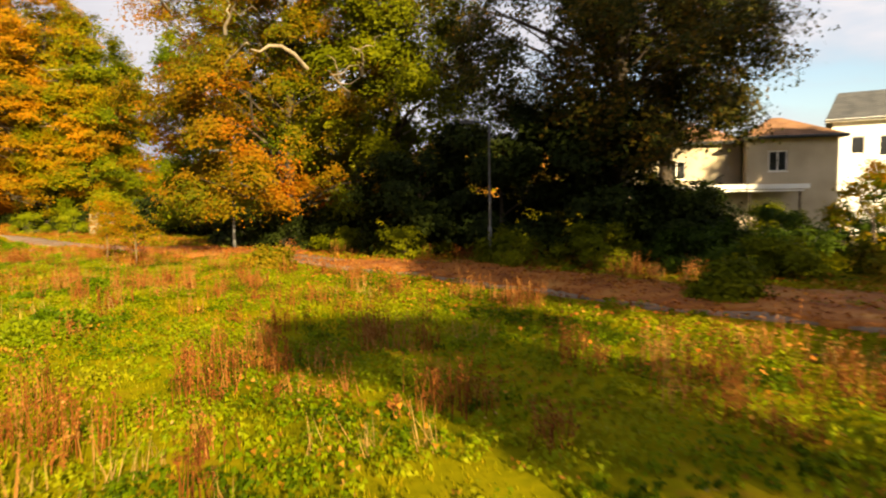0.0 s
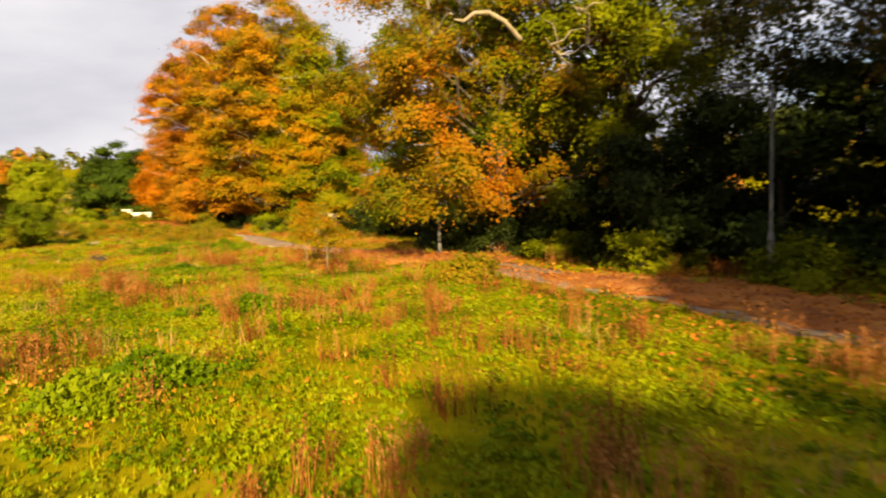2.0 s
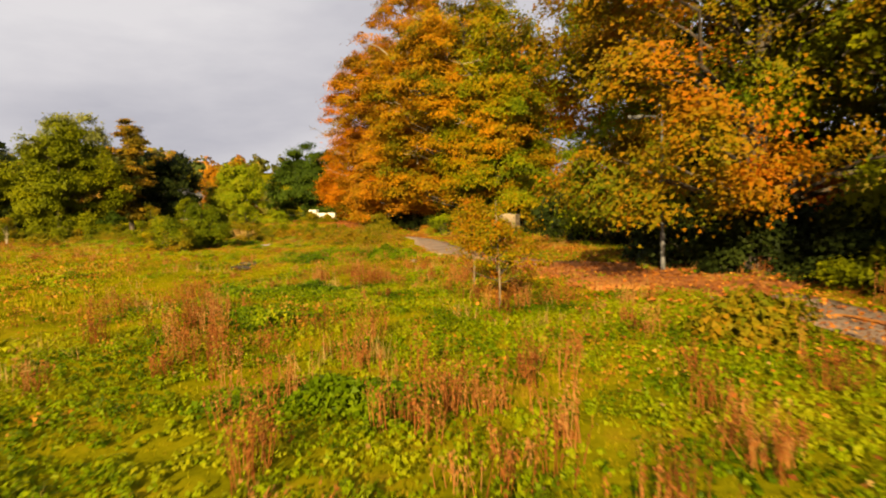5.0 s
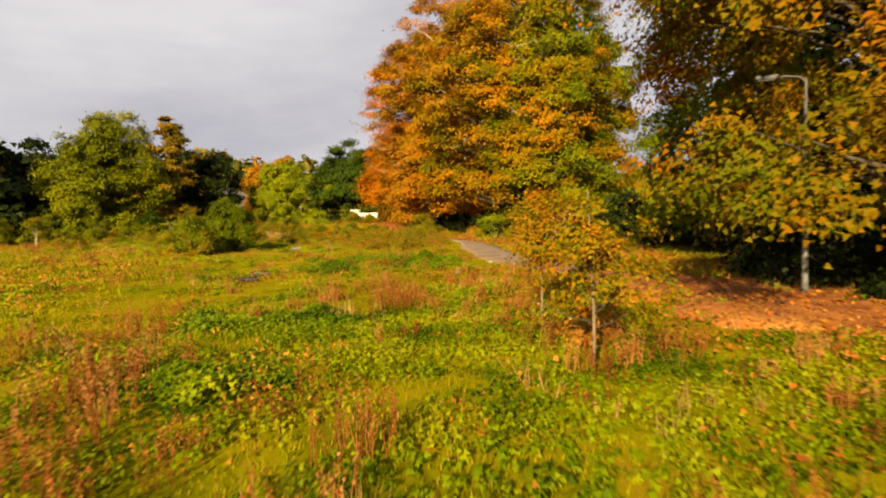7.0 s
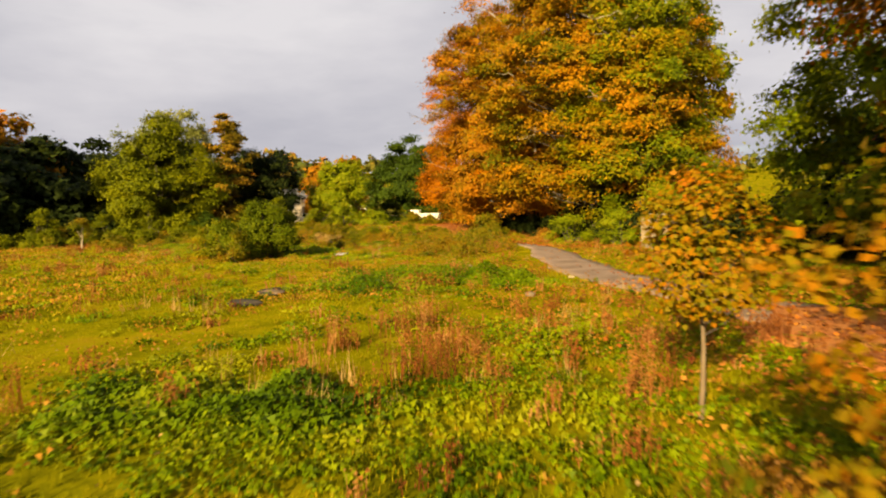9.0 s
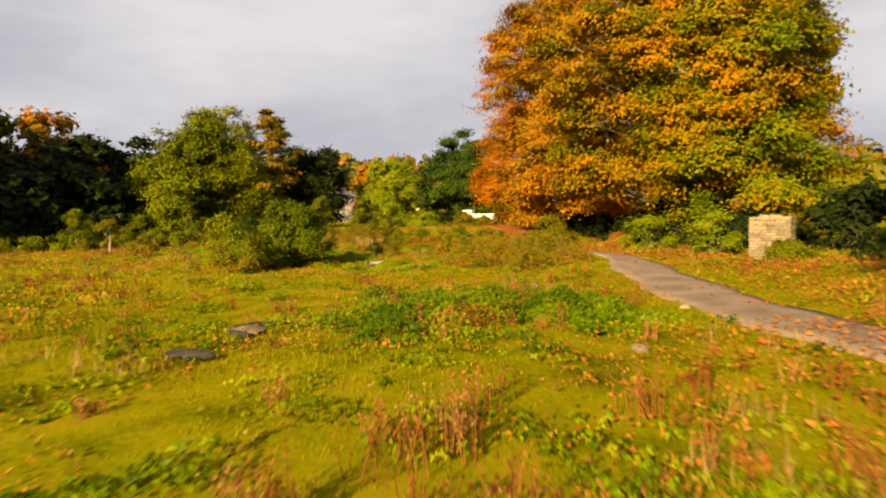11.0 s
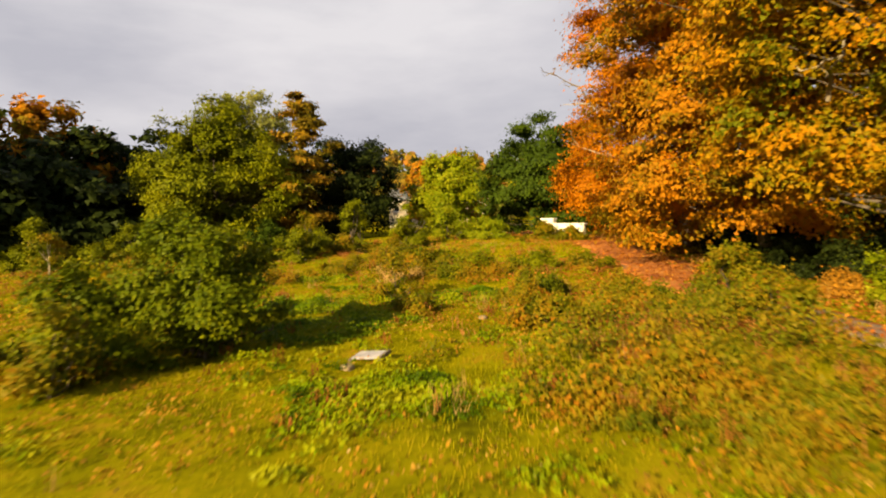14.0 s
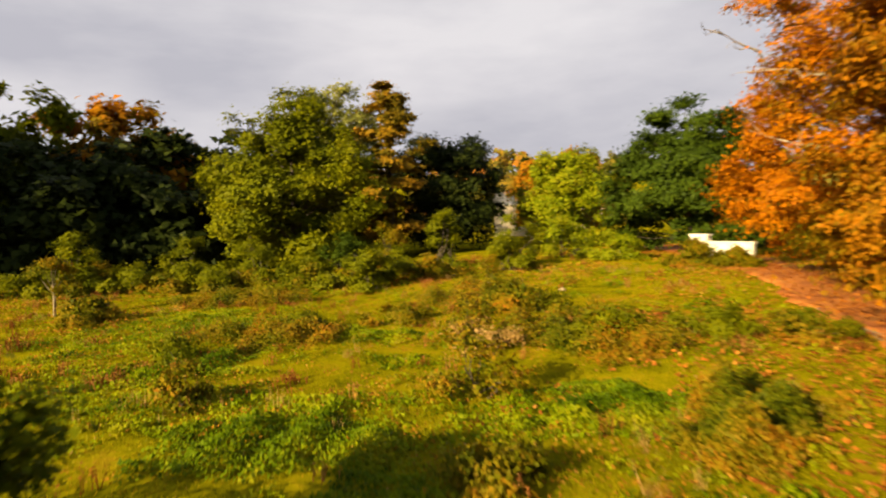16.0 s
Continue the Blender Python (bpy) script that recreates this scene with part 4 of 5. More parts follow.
def leafy_patch(name, label, mat, places, num, size, top, seed):
    rng = np.random.default_rng(seed)
    vs, fs, tn, o = [], [], [], 0
    for cx, cy, rx, ry, turn in places:
        ins = blob(cx, cy, rx, ry, turn)
        m = max(rx, ry)
        x, y = rng.uniform(cx - m, cx + m, num), rng.uniform(cy - m, cy + m, num)
        d = ins(x, y) + 0.35 * patchy(x, y, 0.8, 21) + rng.normal(0, 0.12, num)
        k = (d < 1) & off_lane(x, y, 2.0)
        x, y, d = x[k], y[k], d[k]
        t = top * np.sqrt(np.clip(1.05 - d, 0, 1)) * np.clip(0.75 + 0.5 * patchy(x, y, 0.45, 22), 0.2, 1.5)
        z = gz(x, y) + t * (1 - 0.7 * rng.uniform(0, 1, len(x)) ** 2)
        nrm = rng.normal(size=(len(x), 3)) * 0.5 + np.array([0.2, -0.35, 0.8])
        v, f = leaf_tris(rng, np.column_stack([x, y, z]), nrm, size, 0.75)
        vs.append(v); fs.append(f + o); o += len(v)
        tn.append(np.repeat(np.clip(0.5 + 0.4 * patchy(x, y, 0.8, 23) + rng.normal(0, 0.1, len(x)), 0, 1), 3))
    return stuff(name, np.vstack(vs), np.vstack(fs), mat, label, "weeds", np.concatenate(tn))


leafy_patch("nettle_patch", "bright green nettle patch in the meadow", L_NETTLE, [(-12.0, 21.0, 1.6, 1.0, 0.4), (-22.6, 29.2, 2.4, 1.5, 0.7), (-71.0, 52.0, 2.8, 1.6, 0.2), (-66.5, 64.0, 2.2, 1.3, 0.5), (-55.5, 51.5, 3.6, 2.2, 1.9), (-61, 53, 3.0, 1.8, 1.2), (-19, 25, 1.5, 1.1, 0.2), (-78, 52, 6, 3, 0.4), (-60, 61.5, 2.4, 1.4, 0.6), (-8.5, 14.0, 1.6, 1.0, 1.0)], 9000, 0.1, 0.4, 31)
leafy_patch("nettle_patch", "large lush green nettle bed in the meadow", L_NETTLE, [(-33.3, 42.0, 4.8, 2.9, 2.2), (-30.2, 43.9, 2.2, 1.5, 2.2)], 22000, 0.1, 0.6, 34)
leafy_patch("weed_patch", "spreading low green weeds across the meadow", L_WEED, [(-62.6, 53.6, 4.2, 2.2, 0.4), (-68, 49, 4.2, 2.4, 0.3), (-75.5, 48.5, 5, 2.4, 0.2), (-80, 53.5, 4.5, 2.2, 0.1), (-73.5, 58, 3.6, 1.6, 0.6), (-60, 59, 3, 1.4, 0.8), (-56.5, 53, 3.4, 1.8, 1.6), (-47.5, 50, 3, 1.6, 0.7)], 8000, 0.1, 0.3, 35)
leafy_patch("bramble_patch", "low russet and green brambles on the bank", L_BRAMBLE, [(-45, 57.5, 6.6, 5.0, 2.4), (-42.4, 53.6, 2.4, 1.8, 2.4), (-50.5, 62, 3.4, 2.2, 2.4), (-57, 62.5, 2.4, 1.4, 2.0), (-66, 64.5, 3.6, 2.0, 0.4), (-78, 66, 4, 2.4, 0.5), (-74, 55, 3.4, 2, 1.0), (-89, 55, 4, 2.6, 1.2)], 22000, 0.105, 1.0, 32)
leafy_patch("dock_patch", "withered rust-brown dock among the nettles", L_RUST, [(-35.6, 44.4, 2.6, 1.3, 2.2), (-31.2, 40.6, 1.6, 0.9, 2.0)], 5000, 0.08, 0.42, 36)
v, f, tn = stalks(rng_g, *(lambda p: (p[0], p[1], rng_g.uniform(0.35, 0.7, len(p[0]))))(scatter(rng_g, 900, (-53, 38), (-28, 66), lambda x, y: off_lane(x, y, 2.2) & ((blob(-45, 57.5, 6.6, 5.0, 2.4)(x, y) < 1) | (blob(-32.5, 42.5, 4.6, 2.8, 2.2)(x, y) < 1)))), 10, width=0.01, head_size=0.036)
stuff("dock_stalks", v, f, L_DOCK, "dead brown stalks among the brambles", "dead stalks", tn)

tus = scatter(rng_g, 900, (-98, 24), (-16, 80), lambda x, y: (line_distance(x, y, MEADOW_LINE)[0] < 26) & off_lane(x, y, 2.6) & (patchy(x, y, 2.2, 27) > -0.1))
leafy_patch("weed_tussocks", "uneven green and brown weed tussocks in the meadow", L_WEED, [(a, b, rng_g.uniform(0.3, 1.0), rng_g.uniform(0.3, 0.8), rng_g.uniform(0, 3)) for a, b in zip(*tus)], 200, 0.09, 0.36, 33)

# ---- fallen leaves ----
CARPET = solid_mat("leaf_carpet", [(0.12, 0.035, 0.008), (0.24, 0.072, 0.011), (0.32, 0.11, 0.017), (0.36, 0.16, 0.035)], 0.7, 0.9, 0.8, 11.0)


def carpet(lo, hi, left, right, name, label):
    k = (TRACK_LINE[:, 0] > lo) & (TRACK_LINE[:, 0] < hi)
    ln = smooth_line(TRACK_LINE[k], 0.35)
    i = np.arange(len(ln))
    end = sstep(0, 14, i) * sstep(0, 14, len(ln) - 1 - i)
    rag = lambda p: 0.12 * np.sin(i * 0.21 + p) + 0.12 * np.sin(i * 0.47 + 2 * p) + 0.08 * np.sin(i * 1.1 + p * 3)
    v, f = strip(ln, left * (end + rag(1.0)) * (end > 0), right * (end + rag(2.3)) * (end > 0), 0.085, 0.2)
    return tagged(new(name, np_mesh(name, v, f, CARPET, smooth=True)), label, "fallen leaves", kind="stuff")


def litter(lo, hi, left, right, num, size, seed, mat=L_LITTER):
    rng = np.random.default_rng(seed)
    k = (TRACK_LINE[:, 0] > lo) & (TRACK_LINE[:, 0] < hi)
    ln = TRACK_LINE[k]
    t = np.gradient(ln, axis=0); t /= np.linalg.norm(t, axis=1)[:, None]
    i = rng.integers(0, len(ln), num)
    w = rng.normal((left - right) / 2, (left + right) / 3.2, num)
    x = ln[i, 0] - t[i, 1] * w + t[i, 0] * rng.uniform(-1, 1, num)
    y = ln[i, 1] + t[i, 0] * w + t[i, 1] * rng.uniform(-1, 1, num)
    nrm = rng.normal(size=(num, 3)) * 0.3 + np.array([0, 0, 1])
    v, f = leaf_quads(rng, np.column_stack([x, y, gz(x, y) + 0.13 + rng.uniform(0, 0.03, num)]), nrm, size, 0.75, 0.05)
    stuff("fallen_leaves", v, f, mat, "orange-brown fallen leaves lying along the lane", "fallen leaves", np.repeat(rng.uniform(0, 1, num), 4))


carpet(-22, -7, 3.4, 4.6, "leaf_carpet", "thick orange carpet of fallen leaves on lane and verge")
carpet(-7, 24, 0.9, 3.8, "leaf_carpet", "brown carpet of fallen leaves beside the lane")
carpet(-110, -46, 1.5, 2.8, "leaf_carpet", "orange carpet of fallen leaves under the beeches")
litter(-26, 20, 4.2, 5.2, 17000, 0.12, 41)
litter(-110, -42, 3.4, 5.0, 14000, 0.16, 42)
litter(-46, -20, -2.0, 8.0, 6000, 0.12, 43)
ox1, oy1 = scatter(rng_g, 16000, (-72, 55), (-44, 80), lambda x, y: (blob(-58, 65.5, 9.5, 4.2, 2.5)(x, y) + 0.5 * patchy(x, y, 1.2, 29) < 1))
op = leaf_quads(rng_g, np.column_stack([ox1, oy1, gz(ox1, oy1) + 0.1 + rng_g.uniform(0, 0.08, len(ox1))]), rng_g.normal(size=(len(ox1), 3)) * 0.35 + np.array([0, 0, 1]), 0.14, 0.8)
stuff("fallen_leaves", op[0], op[1], L_LITTER, "orange fallen leaves blown over the meadow", "fallen leaves", np.repeat(rng_g.uniform(0, 1, len(ox1)), 4))
lx1, ly1 = scatter(rng_g, 3500, (-70, 5), (6, 75), band(0, 18))
lp = leaf_quads(rng_g, np.column_stack([lx1, ly1, gz(lx1, ly1) + 0.1 + rng_g.uniform(0, 0.08, len(lx1))]), rng_g.normal(size=(len(lx1), 3)) * 0.4 + np.array([0, 0, 1]), 0.06, 0.8)
stuff("fallen_leaves", lp[0], lp[1], L_STRAW, "pale fallen leaves scattered over the meadow", "fallen leaves", np.repeat(rng_g.uniform(0, 1, len(lx1)), 4))

# ---- saplings ----
def sapling(x, y, h, r, base, seed, label):
    rng = np.random.default_rng(seed)
    top = empty("maple_sapling", x, y, float(gz(x, y)), label, "sapling", "saplings by the lane")
    me, c, u = crown_mesh(rng, h, r, base, "sweep", 190, 22, 0.08, 0.2, mat=L_MAPLE, inner=0.9, bough=0.34, per_bough=5, aspect=0.8, ragged=0.4, corners=4)
    z = np.linspace(-0.1, h * 0.92, 7)
    bend = np.column_stack([0.05 * np.sin(z * 1.3), 0.04 * np.sin(z * 1.9 + 1) - 0.02, z])
    part("trunk", np_mesh("trunk", *tube(bend, 0.03 * (1.25 - z / h), 7), SAPLING_BARK, smooth=True), top)
    for i in rng.permutation(len(c))[:16]:
        e = c[i]
        z0 = max(base * 0.75, e[2] - 0.5)
        s = np.array([0.05 * math.sin(z0 * 1.3), 0.04 * math.sin(z0 * 1.9 + 1) - 0.02, z0])
        k = np.linspace(0, 1, 4)[:, None]
        q = s + (e - s) * k
        q[1:3, 2] -= 0.05
        part("twig", np_mesh("twig", *tube(q, [0.012, 0.009, 0.006, 0.003], 5), BARK, smooth=True), top)
    part("crown", me, top)
    return top


sapling(-14.1, 29.35, 3.2, 0.95, 1.0, 71, "slender young maple with yellow and orange leaves")
sapling(-17.5, 33.35, 3.1, 0.75, 1.35, 72, "thin young maple with yellow-green leaves")
bush("bramble_bush", "low brown tangle at the foot of the saplings", -15.4, 31.6, 0.55, 0.7, L_RUST, 73, 30, 30, 0.08, 0.24)


def thin_tree(x, y, h, r, seed):
    rng = np.random.default_rng(seed)
    top = empty("hawthorn_tree", x, y, float(gz(x, y)), "small twin-stemmed thorn tree with bare lower stems", "tree")
    me, c, u = crown_mesh(rng, h, r, h * 0.35, "dome", 50, 26, 0.16, 0.32, mat=L_BRAMBLE)
    pieces = []
    for sgn in (-1, 1):
        z = np.linspace(-0.1, h * 0.85, 6)
        pieces.append(tube(np.column_stack([sgn * (0.08 + 0.12 * z), 0.05 * np.sin(z), z]), 0.06 * (1.15 - z / h), 6))
    for i in rng.permutation(len(c))[:14]:
        e = c[i]
        s = np.array([0.2 * np.sign(e[0]), 0, h * 0.4])
        pieces.append(tube(s + (e - s) * np.linspace(0, 1, 4)[:, None], [0.03, 0.022, 0.015, 0.006], 5))
    part("trunk", np_mesh("trunk", *joined(pieces), PALE_BARK, smooth=True), top)
    part("crown", me, top)


thin_tree(-88.5, 45, 3.2, 1.3, 75)

# ---- built things ----
def box(sx, sy, sz, cx=0, cy=0, cz=0, bevel=0.0):
    """A box with its base at cz, edges bevelled where asked."""
    bm = bmesh.new()
    bmesh.ops.create_cube(bm, size=1.0)
    for v in bm.verts:
        v.co = Vector((v.co.x * sx + cx, v.co.y * sy + cy, (v.co.z + 0.5) * sz + cz))
    if bevel:
        bmesh.ops.bevel(bm, geom=bm.edges[:], offset=bevel, segments=2, affect="EDGES", profile=0.6)
    return bm


def bm_mesh(name, bm, mat, smooth=False):
    me = bpy.data.meshes.new(name)
    bm.to_mesh(me)
    bm.free()
    me.materials.append(mat)
    if smooth:
        me.polygons.foreach_set("use_smooth", np.ones(len(me.polygons), bool))
    return me


def bpart(name, bm, mat, parent, label="", m=None):
    ob = part(name, bm_mesh(name, bm, mat), parent, label)
    if m is not None:
        ob.matrix_basis = m
    return ob


def street_lamp(x, y, h, turn, label):
    top = empty("street_lamp", x, y, float(gz(x, y)), label, "street lamp", "lamp posts by the lane", turn=turn)
    part("base", np_mesh("base", *tube([(0, 0, -0.2), (0, 0, 0), (0, 0, 1.5), (0, 0, 1.6), (0, 0, 1.68)], [0.09, 0.09, 0.09, 0.085, 0.055], 12), GALVANISED, smooth=True), top)
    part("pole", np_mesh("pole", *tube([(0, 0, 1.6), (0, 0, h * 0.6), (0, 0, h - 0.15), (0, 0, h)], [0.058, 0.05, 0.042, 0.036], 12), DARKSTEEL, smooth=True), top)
    part("arm", np_mesh("arm", *tube([(0, 0, h - 0.1), (-0.15, 0, h + 0.05), (-0.5, 0, h + 0.1), (-0.75, 0, h + 0.1)], [0.03, 0.03, 0.028, 0.026], 8), DARKFASCIA, smooth=True), top)
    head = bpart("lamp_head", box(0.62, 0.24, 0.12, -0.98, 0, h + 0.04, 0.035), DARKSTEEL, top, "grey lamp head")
    bpart("lens", box(0.42, 0.18, 0.04, -1.0, 0, h, 0.012), GLASS, head, "clear lamp lens")
    bpart("door", box(0.09, 0.02, 0.4, 0, -0.092, 0.5, 0.006), GALVANISED, top)


street_lamp(2.08, 28.2, 6.1, 0, "slim grey steel street lamp against dark evergreens")
street_lamp(-13.13, 40.4, 6.1, 20, "slim grey steel street lamp under the beech")


def wall_holes(width, height, thick, holes):
    """A wall along x with openings (x0, z0, x1, z1) that go right through."""
    bm = bmesh.new()
    xs = sorted({0, width, *[h[0] for h in holes], *[h[2] for h in holes]})
    zs = sorted({0, height, *[h[1] for h in holes], *[h[3] for h in holes]})
    for x0, x1 in zip(xs, xs[1:]):
        for z0, z1 in zip(zs, zs[1:]):
            mx, mz = (x0 + x1) / 2, (z0 + z1) / 2
            if any(h[0] < mx < h[2] and h[1] < mz < h[3] for h in holes):
                continue
            vs = [bm.verts.new((x, y, z)) for x in (x0, x1) for y in (0, thick) for z in (z0, z1)]
            for q in ((0, 1, 5, 4), (2, 6, 7, 3), (0, 2, 3, 1), (4, 5, 7, 6), (0, 4, 6, 2), (1, 3, 7, 5)):
                bm.faces.new([vs[i] for i in q])
    bmesh.ops.remove_doubles(bm, verts=bm.verts[:], dist=0.0005)
    bm.verts.index_update()
    pairs = {}
    for fc in bm.faces[:]:
        pairs.setdefault(tuple(sorted(v.index for v in fc.verts)), []).append(fc)
    bmesh.ops.delete(bm, geom=[fc for q in pairs.values() if len(q) > 1 for fc in q], context="FACES_ONLY")
    bmesh.ops.recalc_face_normals(bm, faces=bm.faces[:])
    return bm


def window(parent, x, z, w, h, thick, m, bars=1):
    """A white window in a wall's opening: frame, panes, sill."""
    win = bpart("window", box(w + 0.1, 0.07, 0.06, x + w / 2, 0.0, z - 0.06, 0.01), WHITE, parent, "white framed window", m)
    fr = 0.07
    for bx, bz, bw, bh in [(0, 0, fr, h), (w - fr, 0, fr, h), (fr, 0, w - 2 * fr, fr), (fr, h - fr, w - 2 * fr, fr)] + [((i + 1) * w / (bars + 1) - fr / 2, fr, fr, h - 2 * fr) for i in range(bars)]:
        bpart("frame", box(bw, 0.07, bh, x + bx + bw / 2, 0.1, z + bz, 0.008), WHITE, win)
    bpart("pane", box(w - 2 * fr, 0.012, h - 2 * fr, x + w / 2, 0.12, z + fr), GLASS, win)
    return win


def hip_roof(w, d, rise, over, flat_ridge):
    """A hipped roof over a w by d plan, from its eaves up, with thickness."""
    bm = bmesh.new()
    def ring(z, o):
        return [bm.verts.new(c) for c in ((-o, -o, z), (w + o, -o, z), (w + o, d + o, z), (-o, d + o, z))]
    a, b = ring(0, over), ring(0.16, over)
    r0, r1 = bm.verts.new((flat_ridge, d / 2, rise)), bm.verts.new((w - flat_ridge, d / 2, rise))
    bm.faces.new(a[::-1])
    for i in range(4):
        bm.faces.new((a[i], a[(i + 1) % 4], b[(i + 1) % 4], b[i]))
    bm.faces.new((b[0], b[1], r1, r0)); bm.faces.new((b[1], b[2], r1)); bm.faces.new((b[2], b[3], r0, r1)); bm.faces.new((b[3], b[0], r0))
    return bm


def house(name, label, x, y, turn, w, d, h, holes, wall, roofing, rise, ridge, z0=0.0):
    top = empty(name, x, y, float(gz(x, y)) + z0, label, "house", turn=turn)
    t = 0.3
    bpart("wall", wall_holes(w, h, t, [(a, b, a + ww, b + hh) for a, b, ww, hh, _ in holes]), wall, top)
    bpart("wall", wall_holes(w, h, t, []), wall, top, m=pose(0, d - t, 0))
    bpart("wall", wall_holes(d - 2 * t, h, t, []), wall, top, m=pose(t, t, 0, 0, 0, 90))
    bpart("wall", wall_holes(d - 2 * t, h, t, []), wall, top, m=pose(w, t, 0, 0, 0, 90))
    bpart("back_panel", box(w - 2 * t, 0.04, h, w / 2, 1.6, 0), DARKFASCIA, top)
    for a, b, ww, hh, bars in holes:
        window(top, a, b, ww, hh, t, None, bars)
    roof = bpart("roof", hip_roof(w, d, rise, 0.4, ridge), roofing, top, m=pose(0, 0, h))
    k = int((d / 2 + 0.4) / 0.34)
    for i in range(1, k):
        s = i / k
        zc = 0.16 + (rise - 0.16) * s
        y0 = -0.4 + (d / 2 + 0.4) * s
        x0, x1 = -0.4 + (ridge + 0.4) * s, w + 0.4 - (ridge + 0.4) * s
        bpart("tile_course", box(x1 - x0 - 0.1, 0.05, 0.03, (x0 + x1) / 2, y0, zc + 0.004), roofing, roof)
    bpart("fascia", box(w + 0.86, 0.03, 0.2, w / 2, -0.425, h - 0.02), WHITE if roofing is SLATE else DARKFASCIA, top, "painted fascia board")
    bpart("gutter", box(w + 0.86, 0.1, 0.08, w / 2, -0.5, h + 0.06, 0.02), DARKFASCIA, top)
    return top


cottage = house("house", "cream rendered house with brown hipped tile roof", 10.6, 43.0, -14, 8.6, 8, 6.2, [(1.0, 4.0, 1.1, 1.2, 1), (4.2, 4.0, 1.1, 1.2, 1)], CREAM, TILE, 2.1, 3.4)
wing = house("house_wing", "cream rendered house wing with dark eaves and white window", 18.7, 39.6, -14, 5.0, 8, 6.4, [(1.2, 4.45, 1.05, 1.25, 1)], CREAM, TILE, 1.7, 2.2)
white_house = house("house", "white rendered house with grey slate roof", 26.8, 44.5, -31, 9.0, 8, 7.8, [(1.1, 5.6, 0.8, 1.2, 0), (2.7, 5.4, 1.7, 1.4, 1)], WHITE, SLATE, 2.5, 0.3)
lean = empty("lean_to", 11.3, 36.4, float(gz(11.5, 35.6)), "flat-roofed lean-to with white fascia beside the house", "lean-to", turn=-8)
bpart("roof", box(8.9, 3.0, 0.14, 4.45, 1.5, 3.3, 0.02), DARKFASCIA, lean)
bpart("fascia", box(6.3, 0.06, 0.26, 5.7, -0.04, 3.2, 0.01), WHITE, lean, "white painted fascia board")
bpart("gutter", box(4.6, 0.12, 0.08, 6.2, -0.14, 3.06, 0.02), WHITE, lean)
bpart("wall", box(9.0, 0.2, 3.3, 4.7, 2.2, 0), CREAM, lean)
for px in (0.4, 3.0, 5.8, 8.4):
    bpart("post", box(0.12, 0.12, 3.3, px, 0.15, 0, 0.01), DARKWOOD, lean)

# white wall beyond the beeches
ww_ = empty("white_wall", -81.6, 86.2, float(gz(-80.6, 85.6)), "low white-painted wall with coping at the lane", "wall", turn=14)
bpart("body", box(3.4, 0.35, 1.45, 1.7, 0, 0.0, 0.03), PALE_WALL, ww_)
bpart("coping", box(3.6, 0.5, 0.14, 1.7, 0, 1.45, 0.03), PALE_WALL, ww_)
bpart("end_pier", box(1.3, 0.6, 1.95, -0.5, 0, 0, 0.04), PALE_WALL, ww_)
bpart("cap", box(1.45, 0.75, 0.15, -0.5, 0, 1.95, 0.04), PALE_WALL, ww_)


def rubble_pier(x, y, turn, w, d, h):
    """A square pier of rough stones, each its own piece."""
    rng = np.random.default_rng(77)
    top = empty("stone_pier", x, y, float(gz(x, y)), "rough square pier of pale rubble stone", "gate pier", turn=turn)
    core = bpart("mortar_core", box(w - 0.08, d - 0.08, h - 0.05, 0, 0, -0.1), MORTAR, top)
    shapes = []
    for i in range(6):
        bm = box(1, 1, 1, 0, 0, -0.5)
        bmesh.ops.bevel(bm, geom=bm.edges[:], offset=0.12, segments=1, affect="EDGES")
        for v in bm.verts:
            v.co += Vector(rng.normal(0, 0.035, 3))
        shapes.append(bm_mesh("stone", bm, STONE))
    z = 0.0
    while z < h - 0.05:
        ch = rng.uniform(0.13, 0.22)
        for side in range(4):
            ln = w if side % 2 == 0 else d
            q = -ln / 2
            while q < ln / 2 - 0.05:
                sl = min(rng.uniform(0.18, 0.45), ln / 2 - q)
                st = new("stone", shapes[rng.integers(0, 6)])
                st.parent = top
                off = (d if side % 2 == 0 else w) / 2 - 0.07
                st.matrix_basis = pose(0, 0, 0, 0, 0, 90 * side) @ pose(q + sl / 2, -off, z + ch / 2, *rng.normal(0, 1.5, 3)) @ Matrix.Diagonal((sl * 0.97, 0.2 + rng.uniform(0, 0.05), ch * 0.95, 1))
                q += sl
        z += ch
    for i in range(7):
        st = new("stone", shapes[i % 6])
        st.parent = top
        st.matrix_basis = pose(rng.uniform(-w / 3, w / 3), rng.uniform(-d / 3, d / 3), z - 0.02, *rng.normal(0, 8, 3)) @ Matrix.Diagonal((0.4, 0.35, 0.2, 1))


rubble_pier(-34.7, 65.5, 14, 1.9, 1.5, 2.1)

# ---- loose things in the meadow ----
board = empty("broken_board", -50.7, 51.2, float(gz(-50.7, 51.2)), "pale weathered board lying tilted in the grass", "board", turn=35)
bpart("panel", box(0.85, 0.55, 0.05, 0, 0, 0, 0.012), PALEBOARD, board, m=pose(0, 0, 0.13, 7, -4, 0))
bpart("batten", box(0.09, 0.64, 0.1, -0.45, 0, -0.04, 0.01), DARKWOOD, board, m=pose(0, 0, 0.09, 7, -4, 0))
bpart("batten", box(0.09, 0.64, 0.1, 0.4, 0, -0.04, 0.01), DARKWOOD, board, m=pose(0, 0, 0.13, 7, -4, 0))


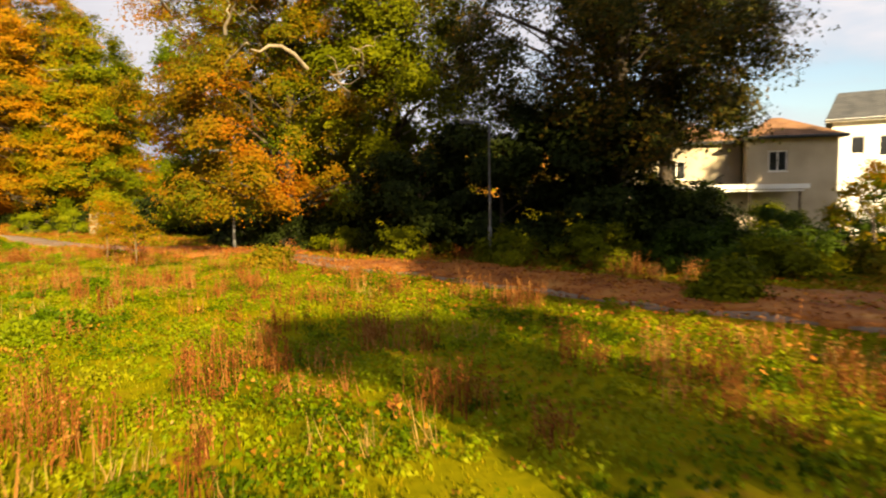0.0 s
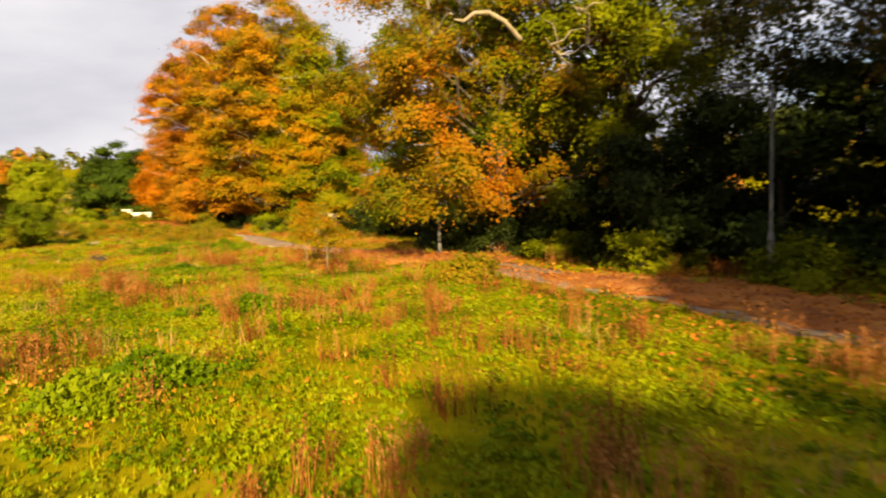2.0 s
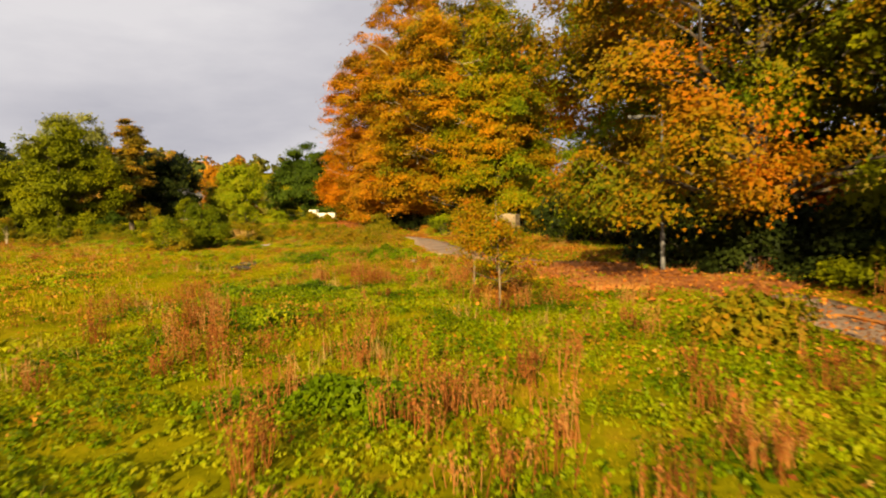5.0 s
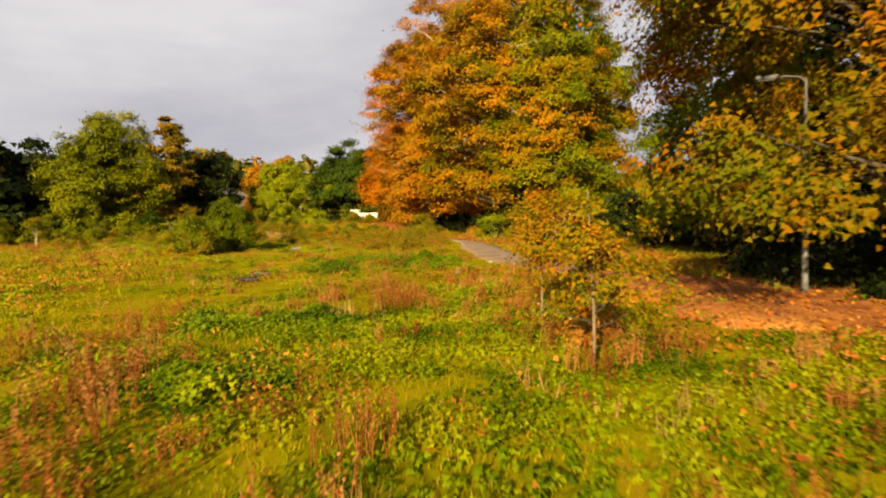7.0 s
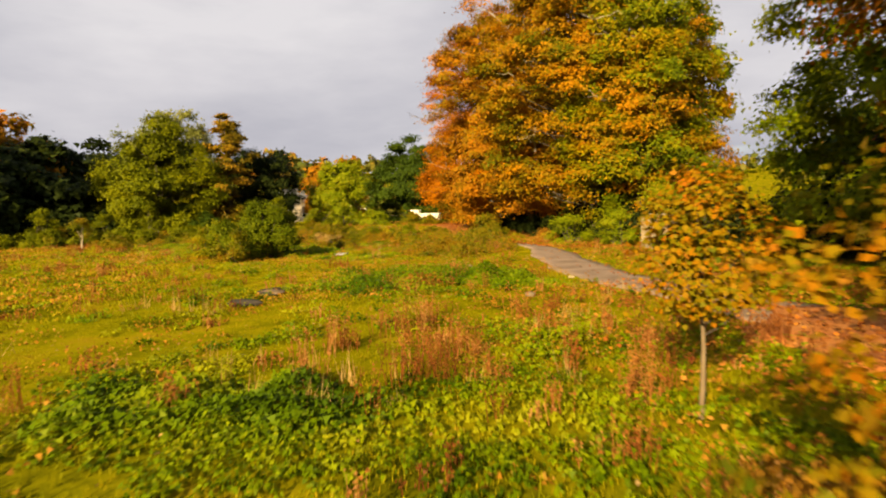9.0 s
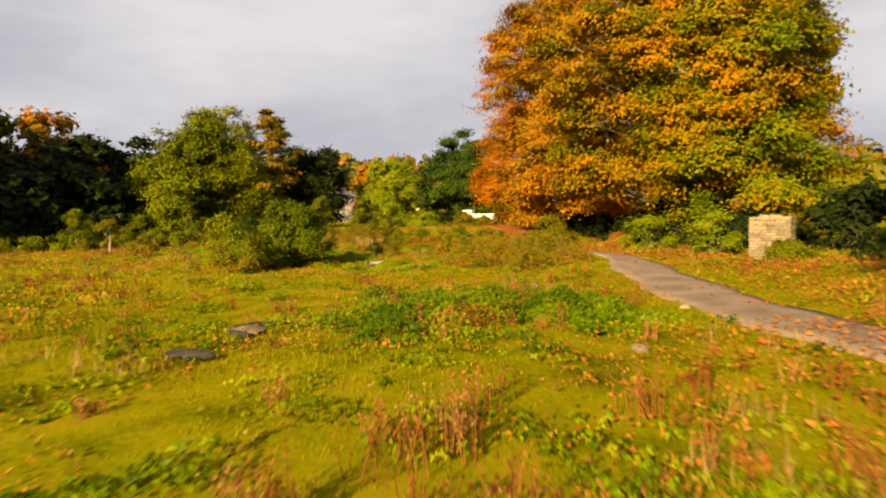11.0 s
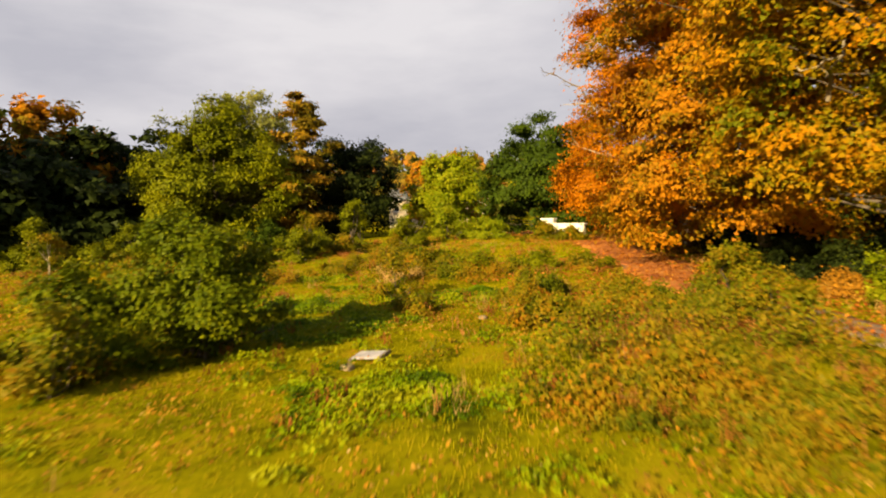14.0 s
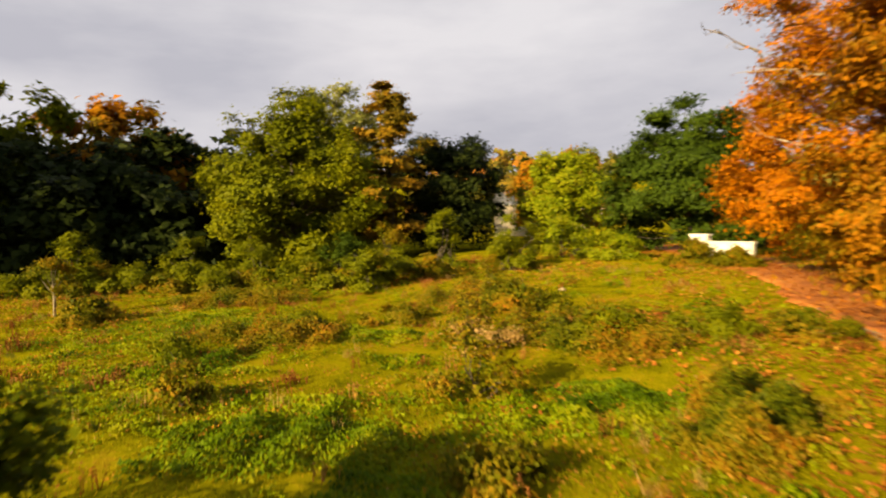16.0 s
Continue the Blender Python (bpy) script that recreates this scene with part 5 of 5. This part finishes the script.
def rock(x, y, s, seed, mat, label, name="stone"):
    rng = np.random.default_rng(seed)
    bm = bmesh.new()
    bmesh.ops.create_icosphere(bm, subdivisions=2, radius=1)
    for v in bm.verts:
        v.co = Vector((v.co.x * s * 1.2, v.co.y * s, v.co.z * s * 0.7)) * (1 + 0.25 * noise.noise(v.co * 1.6 + Vector((seed, 0, 0))))
    ob = new(name, bm_mesh(name, bm, mat))
    ob.matrix_basis = pose(x, y, float(gz(x, y)) + s * 0.3, 0, 0, rng.uniform(0, 360))
    tagged(ob, label, "stone", "stones in the grass")


for i, (x, y, s) in enumerate([(-35.3, 47.9, 0.15), (-37.9, 46.3, 0.1), (-33.4, 47.8, 0.12), (-50.2, 50.3, 0.16), (-77.7, 71.4, 0.18), (-54, 57.3, 0.14), (-29.0, 47.2, 0.12), (-26.6, 41.5, 0.16)]):
    rock(x, y, s, 300 + i, STONE, "pale stone lying in the grass")


def log(x, y, ln, r, turn, label):
    z = np.linspace(-ln / 2, ln / 2, 8)
    v, f = tube(np.column_stack([z, 0.04 * np.sin(z * 2), 0.02 * np.cos(z * 3)]), r * np.array([0.2, 0.95, 1, 1.05, 1, 0.9, 0.85, 0.2]), 9)
    ob = new("log", np_mesh("log", v, f, CHAR, smooth=True))
    ob.matrix_basis = pose(x, y, float(gz(x, y)) + r * 0.8, 0, 0, turn)
    tagged(ob, label, "log", "wood lying in the meadow")


log(-32.4, 34.8, 1.1, 0.12, 40, "dark charred log lying in the grass")
log(-34.9, 37.2, 1.3, 0.09, 80, "dark charred log beside the ashes")
log(-34.2, 36.5, 0.9, 0.07, 10, "dark charred branch beside the ashes")
heap = bmesh.new()
bmesh.ops.create_icosphere(heap, subdivisions=3, radius=1)
for vtx in heap.verts:
    vtx.co = Vector((vtx.co.x * 0.55, vtx.co.y * 0.4, vtx.co.z * 0.1)) * (1 + 0.3 * noise.noise(vtx.co * 2.2))
ash = new("ash_mound", bm_mesh("ash_mound", heap, SOIL))
ash.matrix_basis = pose(-34.6, 36.9, float(gz(-34.6, 36.9)) + 0.05)
tagged(ash, "low dark mound of ash and burnt scraps", "ash")

# ---- distance ----
rng_f = np.random.default_rng(14)
fv, ff, ft, fo = [], [], [], 0
for i in range(900):
    ang, d = rng_f.uniform(0, 2 * np.pi), rng_f.uniform(165, 520)
    x, y = -50 + d * math.cos(ang), 50 + d * math.sin(ang)
    r, h = rng_f.uniform(4, 8), rng_f.uniform(7, 13)
    n = 40
    q = rng_f.normal(size=(n, 3)); q /= np.linalg.norm(q, axis=1)[:, None]
    q[:, 2] = np.abs(q[:, 2]) * 1.0
    lump = 1 + 0.25 * np.sin(q[:, 0] * 5 + i) * np.sin(q[:, 1] * 4)
    pos = np.column_stack([x + q[:, 0] * r * lump, y + q[:, 1] * r * lump, gz(x, y) + h * 0.3 + q[:, 2] * h * 0.7 * lump - 1])
    v, f = leaf_quads(rng_f, pos, q + rng_f.normal(size=(n, 3)) * 0.4, 4.0, 0.8)
    fv.append(v); ff.append(f + fo); fo += len(v)
    ft.append(np.repeat(np.clip(rng_f.uniform(0, 1) + rng_f.normal(0, 0.08, n), 0, 1), 4))
stuff("far_woods", np.vstack(fv), np.vstack(ff), L_FAR, "distant autumn woods on the hillside", "woodland", np.concatenate(ft))
for i, (x, y, w, h, tn_) in enumerate([(-146, 103, 8, 5.4, 60), (-158, 112, 7, 5.0, 40), (-190, 142, 9, 5.4, 55), (-230, 150, 9, 5.6, 70), (-212, 168, 8, 5.4, 50)]):
    house("far_house", "distant white house with grey roof among trees", x, y, tn_, w, 6.5, h, [(1, 3.2, 1, 1.1, 0), (w - 2.2, 3.2, 1, 1.1, 0), (w / 2 - 0.5, 0.9, 1, 1.1, 0)], CREAM, SLATE, 2.4, 0.3, 0.6)
